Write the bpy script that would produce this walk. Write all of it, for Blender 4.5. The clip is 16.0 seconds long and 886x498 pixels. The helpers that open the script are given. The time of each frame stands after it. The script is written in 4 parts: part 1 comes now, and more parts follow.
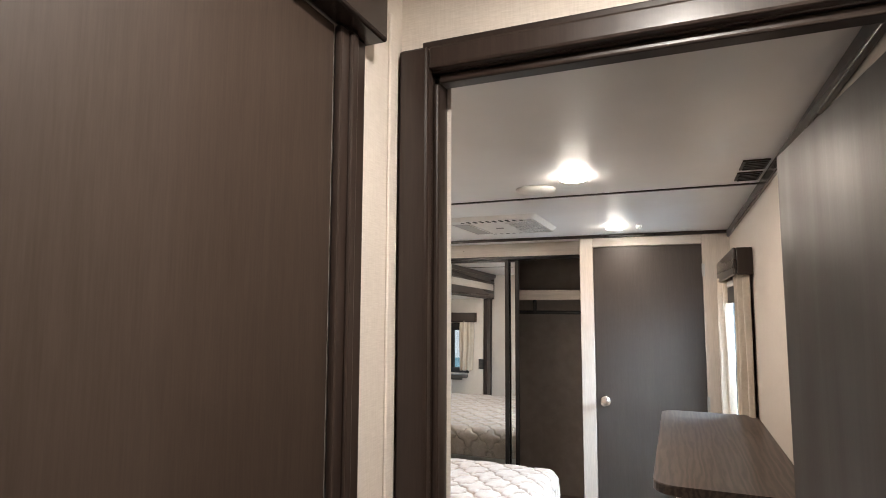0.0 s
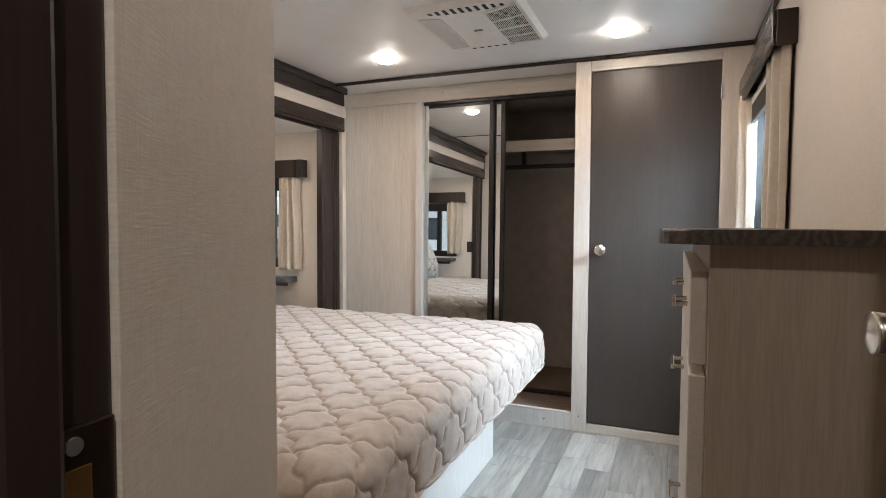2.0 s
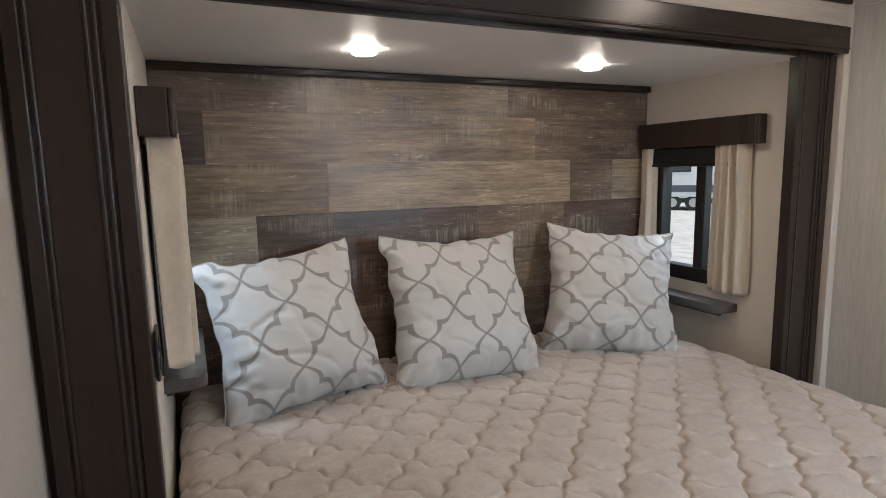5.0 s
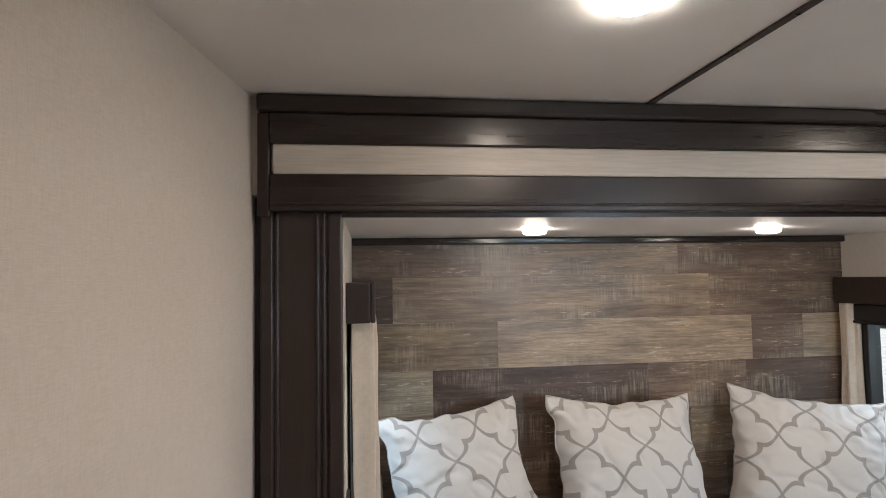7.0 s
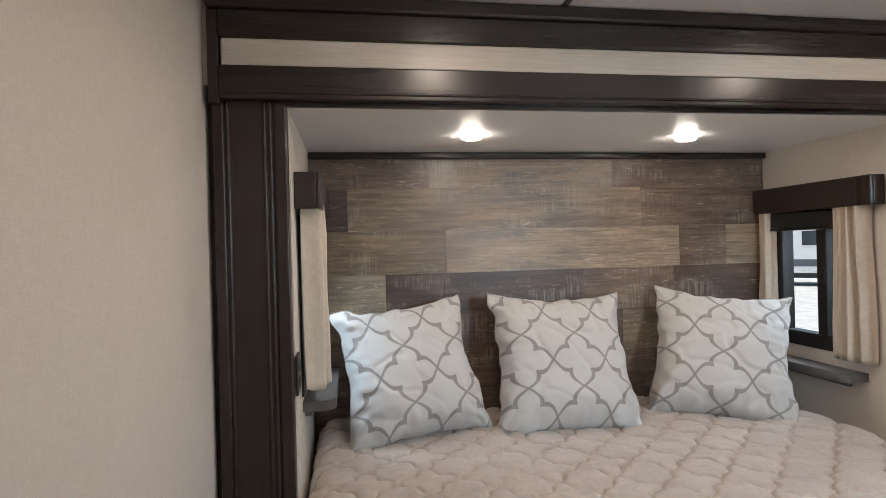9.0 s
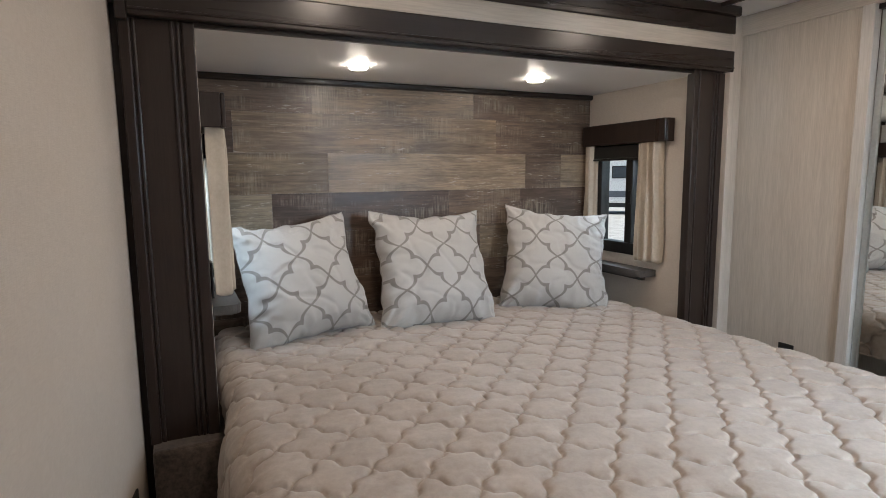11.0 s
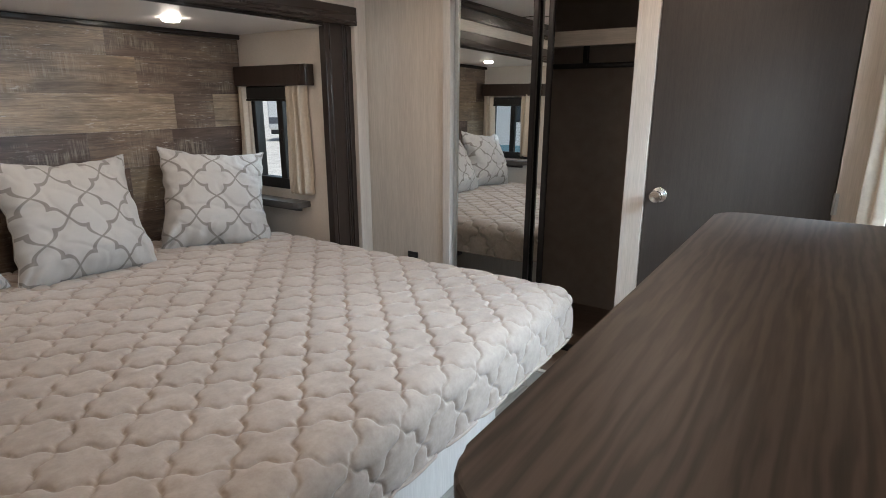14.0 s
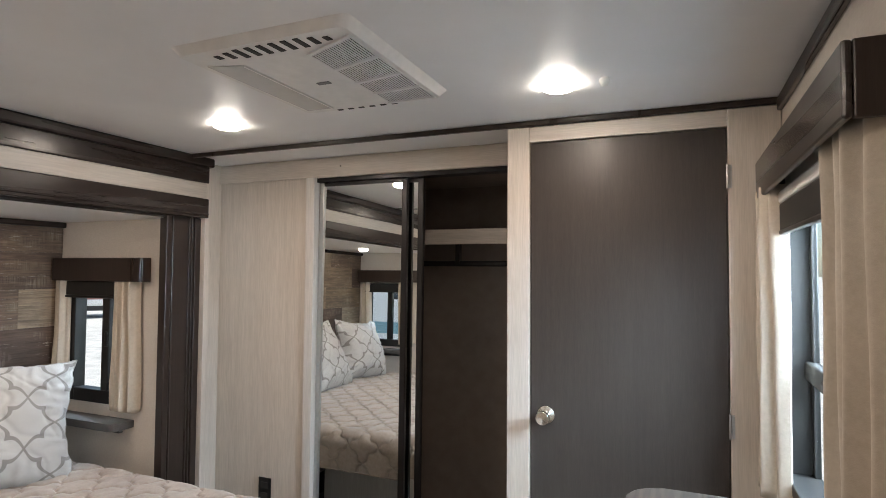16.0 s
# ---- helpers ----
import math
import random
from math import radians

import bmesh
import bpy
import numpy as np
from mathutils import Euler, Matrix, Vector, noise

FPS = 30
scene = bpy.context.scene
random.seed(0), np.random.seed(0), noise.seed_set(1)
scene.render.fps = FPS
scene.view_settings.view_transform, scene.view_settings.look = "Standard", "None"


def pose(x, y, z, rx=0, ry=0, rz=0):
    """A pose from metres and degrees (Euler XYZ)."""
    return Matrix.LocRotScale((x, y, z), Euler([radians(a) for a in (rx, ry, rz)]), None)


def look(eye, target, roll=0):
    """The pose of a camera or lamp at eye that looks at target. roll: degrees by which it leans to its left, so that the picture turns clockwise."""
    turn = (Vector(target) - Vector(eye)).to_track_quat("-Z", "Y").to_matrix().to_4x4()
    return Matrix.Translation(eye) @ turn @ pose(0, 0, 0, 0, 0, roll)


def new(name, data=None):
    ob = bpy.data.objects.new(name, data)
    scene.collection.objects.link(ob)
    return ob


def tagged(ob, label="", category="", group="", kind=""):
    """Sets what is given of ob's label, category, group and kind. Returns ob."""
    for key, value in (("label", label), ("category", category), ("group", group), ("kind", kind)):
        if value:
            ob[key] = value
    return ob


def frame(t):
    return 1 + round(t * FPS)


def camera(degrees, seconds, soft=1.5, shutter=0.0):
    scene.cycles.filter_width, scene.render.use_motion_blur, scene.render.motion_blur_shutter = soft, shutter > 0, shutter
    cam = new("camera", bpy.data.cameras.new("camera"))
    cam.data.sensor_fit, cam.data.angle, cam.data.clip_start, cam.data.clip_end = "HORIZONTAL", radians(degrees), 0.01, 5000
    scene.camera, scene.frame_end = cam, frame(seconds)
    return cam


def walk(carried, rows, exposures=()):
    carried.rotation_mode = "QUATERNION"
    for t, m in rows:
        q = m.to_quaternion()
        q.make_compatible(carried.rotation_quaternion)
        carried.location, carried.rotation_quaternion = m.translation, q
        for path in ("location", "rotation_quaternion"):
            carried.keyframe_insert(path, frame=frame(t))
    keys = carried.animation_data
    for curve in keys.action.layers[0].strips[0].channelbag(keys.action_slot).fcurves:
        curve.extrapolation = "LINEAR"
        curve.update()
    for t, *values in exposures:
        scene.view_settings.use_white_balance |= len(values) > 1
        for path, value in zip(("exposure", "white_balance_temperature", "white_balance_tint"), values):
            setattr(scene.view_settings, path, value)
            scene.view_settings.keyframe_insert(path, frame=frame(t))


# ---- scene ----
cam = camera(76.1, 16.0, soft=0.75)
PATH = [
    (0, (0.278, 1.118, 1.558), (-0.477, 2.959, 1.756), 0.2),
    (0.5, (0.338, 1.187, 1.366), (-0.393, 3.038, 1.567), 0.3),
    (1, (0.336, 1.256, 1.175), (-0.393, 3.113, 1.32), 0.9),
    (1.5, (0.317, 1.429, 1.123), (-0.424, 3.286, 1.115), 0.2),
    (2, (0.232, 1.646, 1.113), (-0.526, 3.495, 1.029), 0.3),
    (2.5, (0.159, 1.838, 1.031), (-0.757, 3.608, 0.866), 0.0),
    (3, (0.049, 2.111, 0.999), (-1.071, 3.737, 0.686), -0.1),
    (3.5, (-0.08, 2.452, 0.972), (-1.359, 3.944, 0.6), -0.6),
    (4, (-0.219, 2.69, 1.028), (-1.715, 3.946, 0.6), -0.5),
    (4.5, (-0.377, 2.748, 1.162), (-2.086, 3.719, 0.796), -0.7),
    (5, (-0.473, 2.68, 1.34), (-2.282, 3.485, 1.06), -1.1),
    (7.3, (-0.341, 2.643, 1.548), (-2.323, 2.884, 1.662), -1.1),
    (7.5, (-0.321, 2.667, 1.509), (-2.304, 2.905, 1.624), -1.3),
    (8, (-0.295, 2.703, 1.438), (-2.278, 2.947, 1.511), -1.1),
    (8.5, (-0.247, 2.735, 1.36), (-2.23, 2.992, 1.406), -1.2),
    (9, (-0.176, 2.749, 1.296), (-2.15, 3.071, 1.291), -1.5),
    (9.2, (-0.145, 2.762, 1.281), (-2.113, 3.116, 1.247), -1.2),
    (11.5, (0.129, 2.442, 1.254), (-1.579, 3.438, 0.956), -0.5),
    (12, (0.2, 2.42, 1.214), (-1.41, 3.559, 0.878), -0.3),
    (12.5, (0.263, 2.381, 1.208), (-1.223, 3.654, 0.794), -0.3),
    (13, (0.331, 2.357, 1.216), (-1.012, 3.757, 0.726), -0.2),
    (13.5, (0.377, 2.377, 1.261), (-0.824, 3.891, 0.745), -0.1),
    (14, (0.395, 2.449, 1.353), (-0.69, 4.047, 0.834), -0.0),
    (14.5, (0.394, 2.536, 1.44), (-0.633, 4.185, 0.964), -0.2),
    (15, (0.374, 2.625, 1.479), (-0.58, 4.363, 1.214), 0.5),
    (15.5, (0.366, 2.642, 1.564), (-0.487, 4.45, 1.533), 0.4),
    (16, (0.29, 2.791, 1.472), (-0.482, 4.635, 1.549), 0.4),
]
walk(cam, [(t, look(eye, target, roll)) for t, eye, target, roll in PATH],
     [(0, 0.5), (0.7, 0.55), (1.5, 0.38), (2.5, 0.1), (3.0, -0.22), (3.5, -0.5), (4.0, -0.78), (4.5, -0.78), (5.0, -0.38), (7.5, -0.08), (9.0, -0.08), (11.5, -0.42), (13.0, -0.47), (14.5, -0.35), (15.5, 0.0), (16, 0.0)])

# ---- world, sun, large lights ----
world = bpy.data.worlds.new("world")
scene.world = world
world.use_nodes = True
wn = world.node_tree.nodes
sky = wn.new("ShaderNodeTexSky")
sky.sky_type = "NISHITA"
sky.sun_disc = False
sky.sun_elevation = radians(80)
sky.sun_rotation = radians(109)
wn["Background"].inputs["Strength"].default_value = 0.15
world.node_tree.links.new(sky.outputs[0], wn["Background"].inputs["Color"])
sun = new("sun", bpy.data.lights.new("sun", "SUN"))
sun.data.energy, sun.data.angle, sun.data.color = 4.8, radians(0.5), (1.0, 0.95, 0.88)
sun.matrix_world = look((18.9, -6.5, 20 * math.tan(radians(80))), (0, 0, 0))

LAMP_COLOR = (1.0, 0.77, 0.63)


def bulb(name, x, y, z, watts, color=LAMP_COLOR):
    """The light of one puck lamp, just under its lens."""
    ob = new(name, bpy.data.lights.new(name, "AREA"))
    ob.data.shape, ob.data.size, ob.data.energy, ob.data.color = "DISK", 0.062, watts, color
    ob.location = (x, y, z - 0.0205)
    return ob


CEIL = 1.998
SLIDE_CEIL = 1.700
ROOM_LAMPS = [(-1.216, 4.36), (-0.02, 4.36), (-0.03, 3.036), (-1.216, 3.075)]
SLIDE_LAMPS = [(-2.17, 3.19), (-2.17, 4.03)]
# The hall's lamp is unseen; it is added here to brighten the hall walls.
UNSEEN_HALL_LAMPS = [(0.30, 1.40)]
HALL_COLOR = (1.0, 0.94, 0.89)
for lx, ly in ROOM_LAMPS:
    bulb("room_light", lx, ly, CEIL, 2.5)
for lx, ly in SLIDE_LAMPS:
    bulb("slide_light", lx, ly, SLIDE_CEIL, 0.8)
for lx, ly in UNSEEN_HALL_LAMPS:
    bulb("hall_light", lx, ly, CEIL, 4.2, HALL_COLOR)


def sky_fill(name, eye, target, w, h, watts, spread=180):
    """An added lamp outside a window, out of view, standing in for sky light."""
    ob = new(name, bpy.data.lights.new(name, "AREA"))
    ob.data.shape, ob.data.size, ob.data.size_y = "RECTANGLE", w, h
    ob.data.energy, ob.data.color = watts, (0.66, 0.83, 1.0)
    ob.data.spread = radians(spread)
    ob.matrix_world = look(eye, target)


sky_fill("daylight_north", (-2.28, 5.02, 1.72), (-2.10, 3.9, 0.85), 0.60, 0.42, 28.0)
sky_fill("daylight_south", (-2.28, 2.23, 1.72), (-2.10, 3.35, 0.85), 0.60, 0.42, 20.0)
sky_fill("daylight_east", (0.88, 4.38, 1.62), (-0.5, 4.20, 0.52), 0.60, 0.55, 62.0, 150)


# ---- materials ----
def material(name):
    m = bpy.data.materials.new(name)
    m.use_nodes = True
    nt = m.node_tree
    return m, nt, nt.nodes["Principled BSDF"]


def node(nt, kind, **inputs):
    n = nt.nodes.new(kind)
    for k, v in inputs.items():
        n.inputs[k.replace("_", " ")].default_value = v
    return n


def ramp(nt, src, stops):
    r = nt.nodes.new("ShaderNodeValToRGB")
    els = r.color_ramp.elements
    els[0].position, els[0].color = stops[0][0], (*stops[0][1], 1)
    els[1].position, els[1].color = stops[-1][0], (*stops[-1][1], 1)
    for p, c in stops[1:-1]:
        e = els.new(p)
        e.color = (*c, 1)
    nt.links.new(src, r.inputs[0])
    return r.outputs[0]


def coords(nt, scale, space="Object"):
    tc = nt.nodes.new("ShaderNodeTexCoord")
    mp = nt.nodes.new("ShaderNodeMapping")
    mp.inputs["Scale"].default_value = scale
    nt.links.new(tc.outputs[space], mp.inputs[0])
    return mp.outputs[0]


def noise_tex(nt, vec, scale, detail=4.0, rough=0.55, distort=0.0):
    n = node(nt, "ShaderNodeTexNoise", Scale=scale, Detail=detail, Roughness=rough, Distortion=distort)
    nt.links.new(vec, n.inputs["Vector"])
    return n.outputs["Fac"]


def mix(nt, fac, a, b, mode="MIX"):
    n = nt.nodes.new("ShaderNodeMix")
    n.data_type, n.blend_type = "RGBA", mode
    for sock, v in ((n.inputs[0], fac), (n.inputs[6], a), (n.inputs[7], b)):
        if isinstance(v, (int, float)):
            sock.default_value = v
        elif isinstance(v, tuple):
            sock.default_value = (*v, 1)
        else:
            nt.links.new(v, sock)
    return n.outputs[2]


def math_node(nt, op, a, b=0.0, c=0.0):
    n = nt.nodes.new("ShaderNodeMath")
    n.operation = op
    for i, v in enumerate((a, b, c)):
        if isinstance(v, (int, float)):
            n.inputs[i].default_value = v
        else:
            nt.links.new(v, n.inputs[i])
    return n.outputs[0]


def bump(nt, bsdf, height, strength, distance=0.001):
    b = node(nt, "ShaderNodeBump", Strength=strength, Distance=distance)
    nt.links.new(height, b.inputs["Height"])
    nt.links.new(b.outputs[0], bsdf.inputs["Normal"])


def wood(name, lo, hi, grain=(40, 40, 2.0), rough=0.45, spread=0.5, bump_strength=0.25, coat=0.0, blotch=0.25, gloss=0.5):
    """Printed or veneered wood: fine streaks along the small scale, with broader blotches."""
    m, nt, b = material(name)
    v = coords(nt, grain)
    streak = noise_tex(nt, v, 1.0, 6.0, 0.65, 0.25)
    broad = noise_tex(nt, coords(nt, tuple(g * 0.12 for g in grain)), 1.0, 3.0, 0.5, 0.4)
    fine = noise_tex(nt, coords(nt, tuple(g * 6 for g in grain)), 1.0, 2.0)
    col = ramp(nt, streak, [(0.5 - spread * 0.5, lo), (0.5 + spread * 0.5, hi)])
    mid = tuple((p + q) / 2 for p, q in zip(lo, hi))
    col = mix(nt, blotch, col, ramp(nt, broad, [(0.3, lo), (0.5, mid), (0.7, hi)]))
    col = mix(nt, 0.18, col, ramp(nt, fine, [(0.35, tuple(c * 0.6 for c in lo)), (0.65, hi)]))
    nt.links.new(col, b.inputs["Base Color"])
    nt.links.new(ramp(nt, broad, [(0.3, (rough - 0.06,) * 3), (0.7, (rough + 0.08,) * 3)]), b.inputs["Roughness"])
    b.inputs["Coat Weight"].default_value = coat
    b.inputs["Coat Roughness"].default_value = 0.25
    b.inputs["Specular IOR Level"].default_value = gloss
    bump(nt, b, streak, bump_strength, 0.0006)
    return m


def plain(name, col, rough=0.5, metal=0.0, var=0.12, scale=30.0, bump_strength=0.05, sheen=0.0):
    m, nt, b = material(name)
    f = noise_tex(nt, coords(nt, (1, 1, 1)), scale, 5.0)
    nt.links.new(ramp(nt, f, [(0.3, tuple(c * (1 - var) for c in col)), (0.7, tuple(min(1, c * (1 + var)) for c in col))]), b.inputs["Base Color"])
    b.inputs["Roughness"].default_value, b.inputs["Metallic"].default_value = rough, metal
    b.inputs["Sheen Weight"].default_value = sheen
    bump(nt, b, f, bump_strength, 0.0005)
    return m


def wallpaper_material():
    """Beige vinyl wall covering with a fine woven relief."""
    m, nt, b = material("wall_vinyl")
    thread = noise_tex(nt, coords(nt, (60, 60, 700)), 1.0, 3.0, 0.6)
    cross = noise_tex(nt, coords(nt, (500, 500, 40)), 1.0, 2.0, 0.6)
    cloud = noise_tex(nt, coords(nt, (1, 1, 1)), 2.2, 3.0)
    col = ramp(nt, thread, [(0.3, (0.56, 0.50, 0.44)), (0.7, (0.70, 0.64, 0.57))])
    col = mix(nt, 0.3, col, ramp(nt, cross, [(0.35, (0.54, 0.48, 0.42)), (0.65, (0.70, 0.64, 0.58))]))
    col = mix(nt, 0.15, col, ramp(nt, cloud, [(0.3, (0.55, 0.49, 0.43)), (0.7, (0.70, 0.65, 0.59))]))
    nt.links.new(col, b.inputs["Base Color"])
    b.inputs["Roughness"].default_value = 0.62
    h = math_node(nt, "ADD", thread, math_node(nt, "MULTIPLY", cross, 0.5))
    bump(nt, b, h, 0.25, 0.0006)
    return m


def ceiling_material():
    m, nt, b = material("ceiling_vinyl")
    f = noise_tex(nt, coords(nt, (1, 1, 1)), 260.0, 3.0)
    c = noise_tex(nt, coords(nt, (1, 1, 1)), 3.0, 3.0)
    nt.links.new(ramp(nt, c, [(0.3, (0.76, 0.75, 0.74)), (0.7, (0.82, 0.81, 0.80))]), b.inputs["Base Color"])
    b.inputs["Roughness"].default_value = 0.38
    bump(nt, b, f, 0.25, 0.0008)
    return m


def vary(nt, col, amount):
    """Lightens or darkens a colour by the object's own random number."""
    info = nt.nodes.new("ShaderNodeObjectInfo")
    hs = nt.nodes.new("ShaderNodeHueSaturation")
    nt.links.new(col, hs.inputs["Color"])
    nt.links.new(math_node(nt, "MULTIPLY_ADD", info.outputs["Random"], 2 * amount, 1 - amount), hs.inputs["Value"])
    return hs.outputs[0], info.outputs["Random"]


def plank_material(name, lo, hi, grain, amount, rough=0.5):
    """Planks of printed wood whose tone differs from piece to piece."""
    m, nt, b = material(name)
    info = nt.nodes.new("ShaderNodeObjectInfo")
    tc = nt.nodes.new("ShaderNodeTexCoord")
    shift = nt.nodes.new("ShaderNodeVectorMath")
    shift.operation = "ADD"
    nt.links.new(tc.outputs["Object"], shift.inputs[0])
    comb = nt.nodes.new("ShaderNodeCombineXYZ")
    for i in range(3):
        nt.links.new(math_node(nt, "MULTIPLY", info.outputs["Random"], (37.0, 53.0, 71.0)[i]), comb.inputs[i])
    nt.links.new(comb.outputs[0], shift.inputs[1])

    def mapped(scale):
        mp = nt.nodes.new("ShaderNodeMapping")
        mp.inputs["Scale"].default_value = scale
        nt.links.new(shift.outputs[0], mp.inputs[0])
        return mp.outputs[0]
    streak = noise_tex(nt, mapped(grain), 1.0, 6.0, 0.65, 0.35)
    blot = noise_tex(nt, mapped(tuple(g * 0.25 for g in grain)), 1.0, 4.0, 0.55, 0.3)
    col = ramp(nt, streak, [(0.3, lo), (0.7, hi)])
    col = mix(nt, 0.4, col, ramp(nt, blot, [(0.35, lo), (0.65, hi)]))
    col, _ = vary(nt, col, amount)
    nt.links.new(col, b.inputs["Base Color"])
    b.inputs["Roughness"].default_value = rough
    bump(nt, b, streak, 0.3, 0.0008)
    return m


def weathered_material():
    """Printed weathered boards: each plank's own tone, long grain, pale scraped patches, saw marks and dashes of old white paint."""
    m, nt, b = material("weathered_board")
    info = nt.nodes.new("ShaderNodeObjectInfo")
    tc = nt.nodes.new("ShaderNodeTexCoord")
    shift = nt.nodes.new("ShaderNodeVectorMath")
    shift.operation = "ADD"
    nt.links.new(tc.outputs["Object"], shift.inputs[0])
    comb = nt.nodes.new("ShaderNodeCombineXYZ")
    for i in range(3):
        nt.links.new(math_node(nt, "MULTIPLY", info.outputs["Random"], (37.0, 53.0, 71.0)[i]), comb.inputs[i])
    nt.links.new(comb.outputs[0], shift.inputs[1])

    def field(scale, detail=4.0, rough=0.6, distort=0.0):
        mp = nt.nodes.new("ShaderNodeMapping")
        mp.inputs["Scale"].default_value = scale
        nt.links.new(shift.outputs[0], mp.inputs[0])
        return noise_tex(nt, mp.outputs[0], 1.0, detail, rough, distort)

    def level(src, lo, hi):
        return ramp(nt, src, [(lo, (0, 0, 0)), (hi, (1, 1, 1))])

    def times(x, y):
        return math_node(nt, "MULTIPLY", x, y)
    grain = field((4, 4, 75), 7.0, 0.68, 0.5)
    fine = field((14, 14, 260), 3.0, 0.6)
    cloud = field((2.2, 2.6, 7), 5.0, 0.62, 0.4)
    saw = field((3, 120, 6), 4.0, 0.7)
    patch = field((3, 3.4, 9), 4.0, 0.65)
    dash = field((5, 22, 150), 3.0, 0.65)
    dash_row = field((3, 4.0, 38), 2.0, 0.5)
    tone = info.outputs["Color"]
    col = mix(nt, 1.0, tone, ramp(nt, grain, [(0.28, (0.50, 0.47, 0.45)), (0.5, (0.95, 0.93, 0.9)), (0.72, (1.42, 1.38, 1.30))]), "MULTIPLY")
    col = mix(nt, 0.7, col, mix(nt, 1.0, col, ramp(nt, cloud, [(0.33, (0.55, 0.52, 0.50)), (0.5, (1, 1, 1)), (0.68, (1.6, 1.55, 1.42))]), "MULTIPLY"))
    col = mix(nt, 0.35, col, mix(nt, 1.0, col, ramp(nt, fine, [(0.35, (0.55, 0.53, 0.5)), (0.65, (1.4, 1.38, 1.35))]), "MULTIPLY"))
    scraped = times(level(patch, 0.50, 0.64), level(saw, 0.42, 0.64))
    col = mix(nt, times(scraped, 0.5), col, (0.40, 0.345, 0.27))
    paint = times(times(level(dash, 0.57, 0.63), level(dash_row, 0.52, 0.60)), level(cloud, 0.45, 0.58))
    col = mix(nt, times(paint, 0.6), col, (0.50, 0.46, 0.41))
    nt.links.new(col, b.inputs["Base Color"])
    nt.links.new(ramp(nt, cloud, [(0.3, (0.30,) * 3), (0.7, (0.46,) * 3)]), b.inputs["Roughness"])
    b.inputs["Specular IOR Level"].default_value = 0.4
    bump(nt, b, math_node(nt, "ADD", grain, times(scraped, 0.5)), 0.35, 0.0009)
    return m


def pillow_material():
    """Off-white linen weave with a grey trellis of crossing wavy lines."""
    m, nt, b = material("trellis_linen")
    tc = nt.nodes.new("ShaderNodeTexCoord")
    sep = nt.nodes.new("ShaderNodeSeparateXYZ")
    nt.links.new(tc.outputs["Object"], sep.inputs[0])
    info = nt.nodes.new("ShaderNodeObjectInfo")
    phase = nt.nodes.new("ShaderNodeSeparateColor")
    nt.links.new(info.outputs["Color"], phase.inputs[0])
    u = math_node(nt, "PINGPONG", math_node(nt, "ADD", math_node(nt, "DIVIDE", sep.outputs["X"], 0.205), phase.outputs[0]), 0.5)
    v = math_node(nt, "PINGPONG", math_node(nt, "ADD", math_node(nt, "DIVIDE", sep.outputs["Z"], 0.205), phase.outputs[1]), 0.5)
    far, near = math_node(nt, "MAXIMUM", u, v), math_node(nt, "MINIMUM", u, v)
    # four lobes about each centre: they meet the next ones in pointed crossings and notch on the diagonals
    along = math_node(nt, "DIVIDE", math_node(nt, "SUBTRACT", far, 0.215), 0.285)
    lobe = math_node(nt, "MULTIPLY", math_node(nt, "SINE", math_node(nt, "MULTIPLY", along, math.pi)), 0.08)
    edge = math_node(nt, "ADD", math_node(nt, "MULTIPLY", math_node(nt, "SUBTRACT", 1.0, along), 0.215), lobe)
    d = math_node(nt, "ABSOLUTE", math_node(nt, "SUBTRACT", near, edge))
    mask = ramp(nt, d, [(0.033, (1, 1, 1)), (0.043, (0, 0, 0))])
    weave = noise_tex(nt, coords(nt, (900, 900, 220)), 1.0, 2.0)
    weave2 = noise_tex(nt, coords(nt, (220, 900, 900)), 1.0, 2.0)
    w = math_node(nt, "ADD", weave, weave2)
    base = ramp(nt, math_node(nt, "MULTIPLY", w, 0.5), [(0.35, (0.45, 0.437, 0.418)), (0.65, (0.575, 0.561, 0.538))])
    grey = ramp(nt, math_node(nt, "MULTIPLY", w, 0.5), [(0.35, (0.22, 0.203, 0.187)), (0.65, (0.31, 0.288, 0.267))])
    nt.links.new(mix(nt, mask, base, grey), b.inputs["Base Color"])
    b.inputs["Roughness"].default_value = 0.72
    b.inputs["Sheen Weight"].default_value = 0.15
    crease = noise_tex(nt, coords(nt, (5, 5, 14)), 1.0, 3.0)
    bump(nt, b, math_node(nt, "ADD", math_node(nt, "MULTIPLY", w, 0.12), crease), 0.6, 0.010)
    return m


def fabric(name, lo, hi, fine=600.0, rough=0.85, sheen=0.3, crease=0.0):
    m, nt, b = material(name)
    f = noise_tex(nt, coords(nt, (1, 1, 1)), fine, 2.0)
    c = noise_tex(nt, coords(nt, (1, 1, 1)), 9.0, 4.0)
    fuzz = noise_tex(nt, coords(nt, (1, 1, 1)), 60.0, 4.0, 0.7)
    col = ramp(nt, fuzz, [(0.3, lo), (0.7, hi)])
    col = mix(nt, 0.35, col, ramp(nt, c, [(0.35, lo), (0.65, hi)]))
    nt.links.new(col, b.inputs["Base Color"])
    b.inputs["Roughness"].default_value = rough
    b.inputs["Sheen Weight"].default_value = sheen
    h = math_node(nt, "ADD", math_node(nt, "MULTIPLY", f, 0.2), math_node(nt, "ADD", math_node(nt, "MULTIPLY", fuzz, 0.35), math_node(nt, "MULTIPLY", c, crease)))
    bump(nt, b, h, 0.5, 0.003)
    return m


def glowing(name, col, strength):
    m, nt, b = material(name)
    b.inputs["Base Color"].default_value = (*col, 1)
    b.inputs["Emission Color"].default_value = (*col, 1)
    b.inputs["Emission Strength"].default_value = strength
    return m


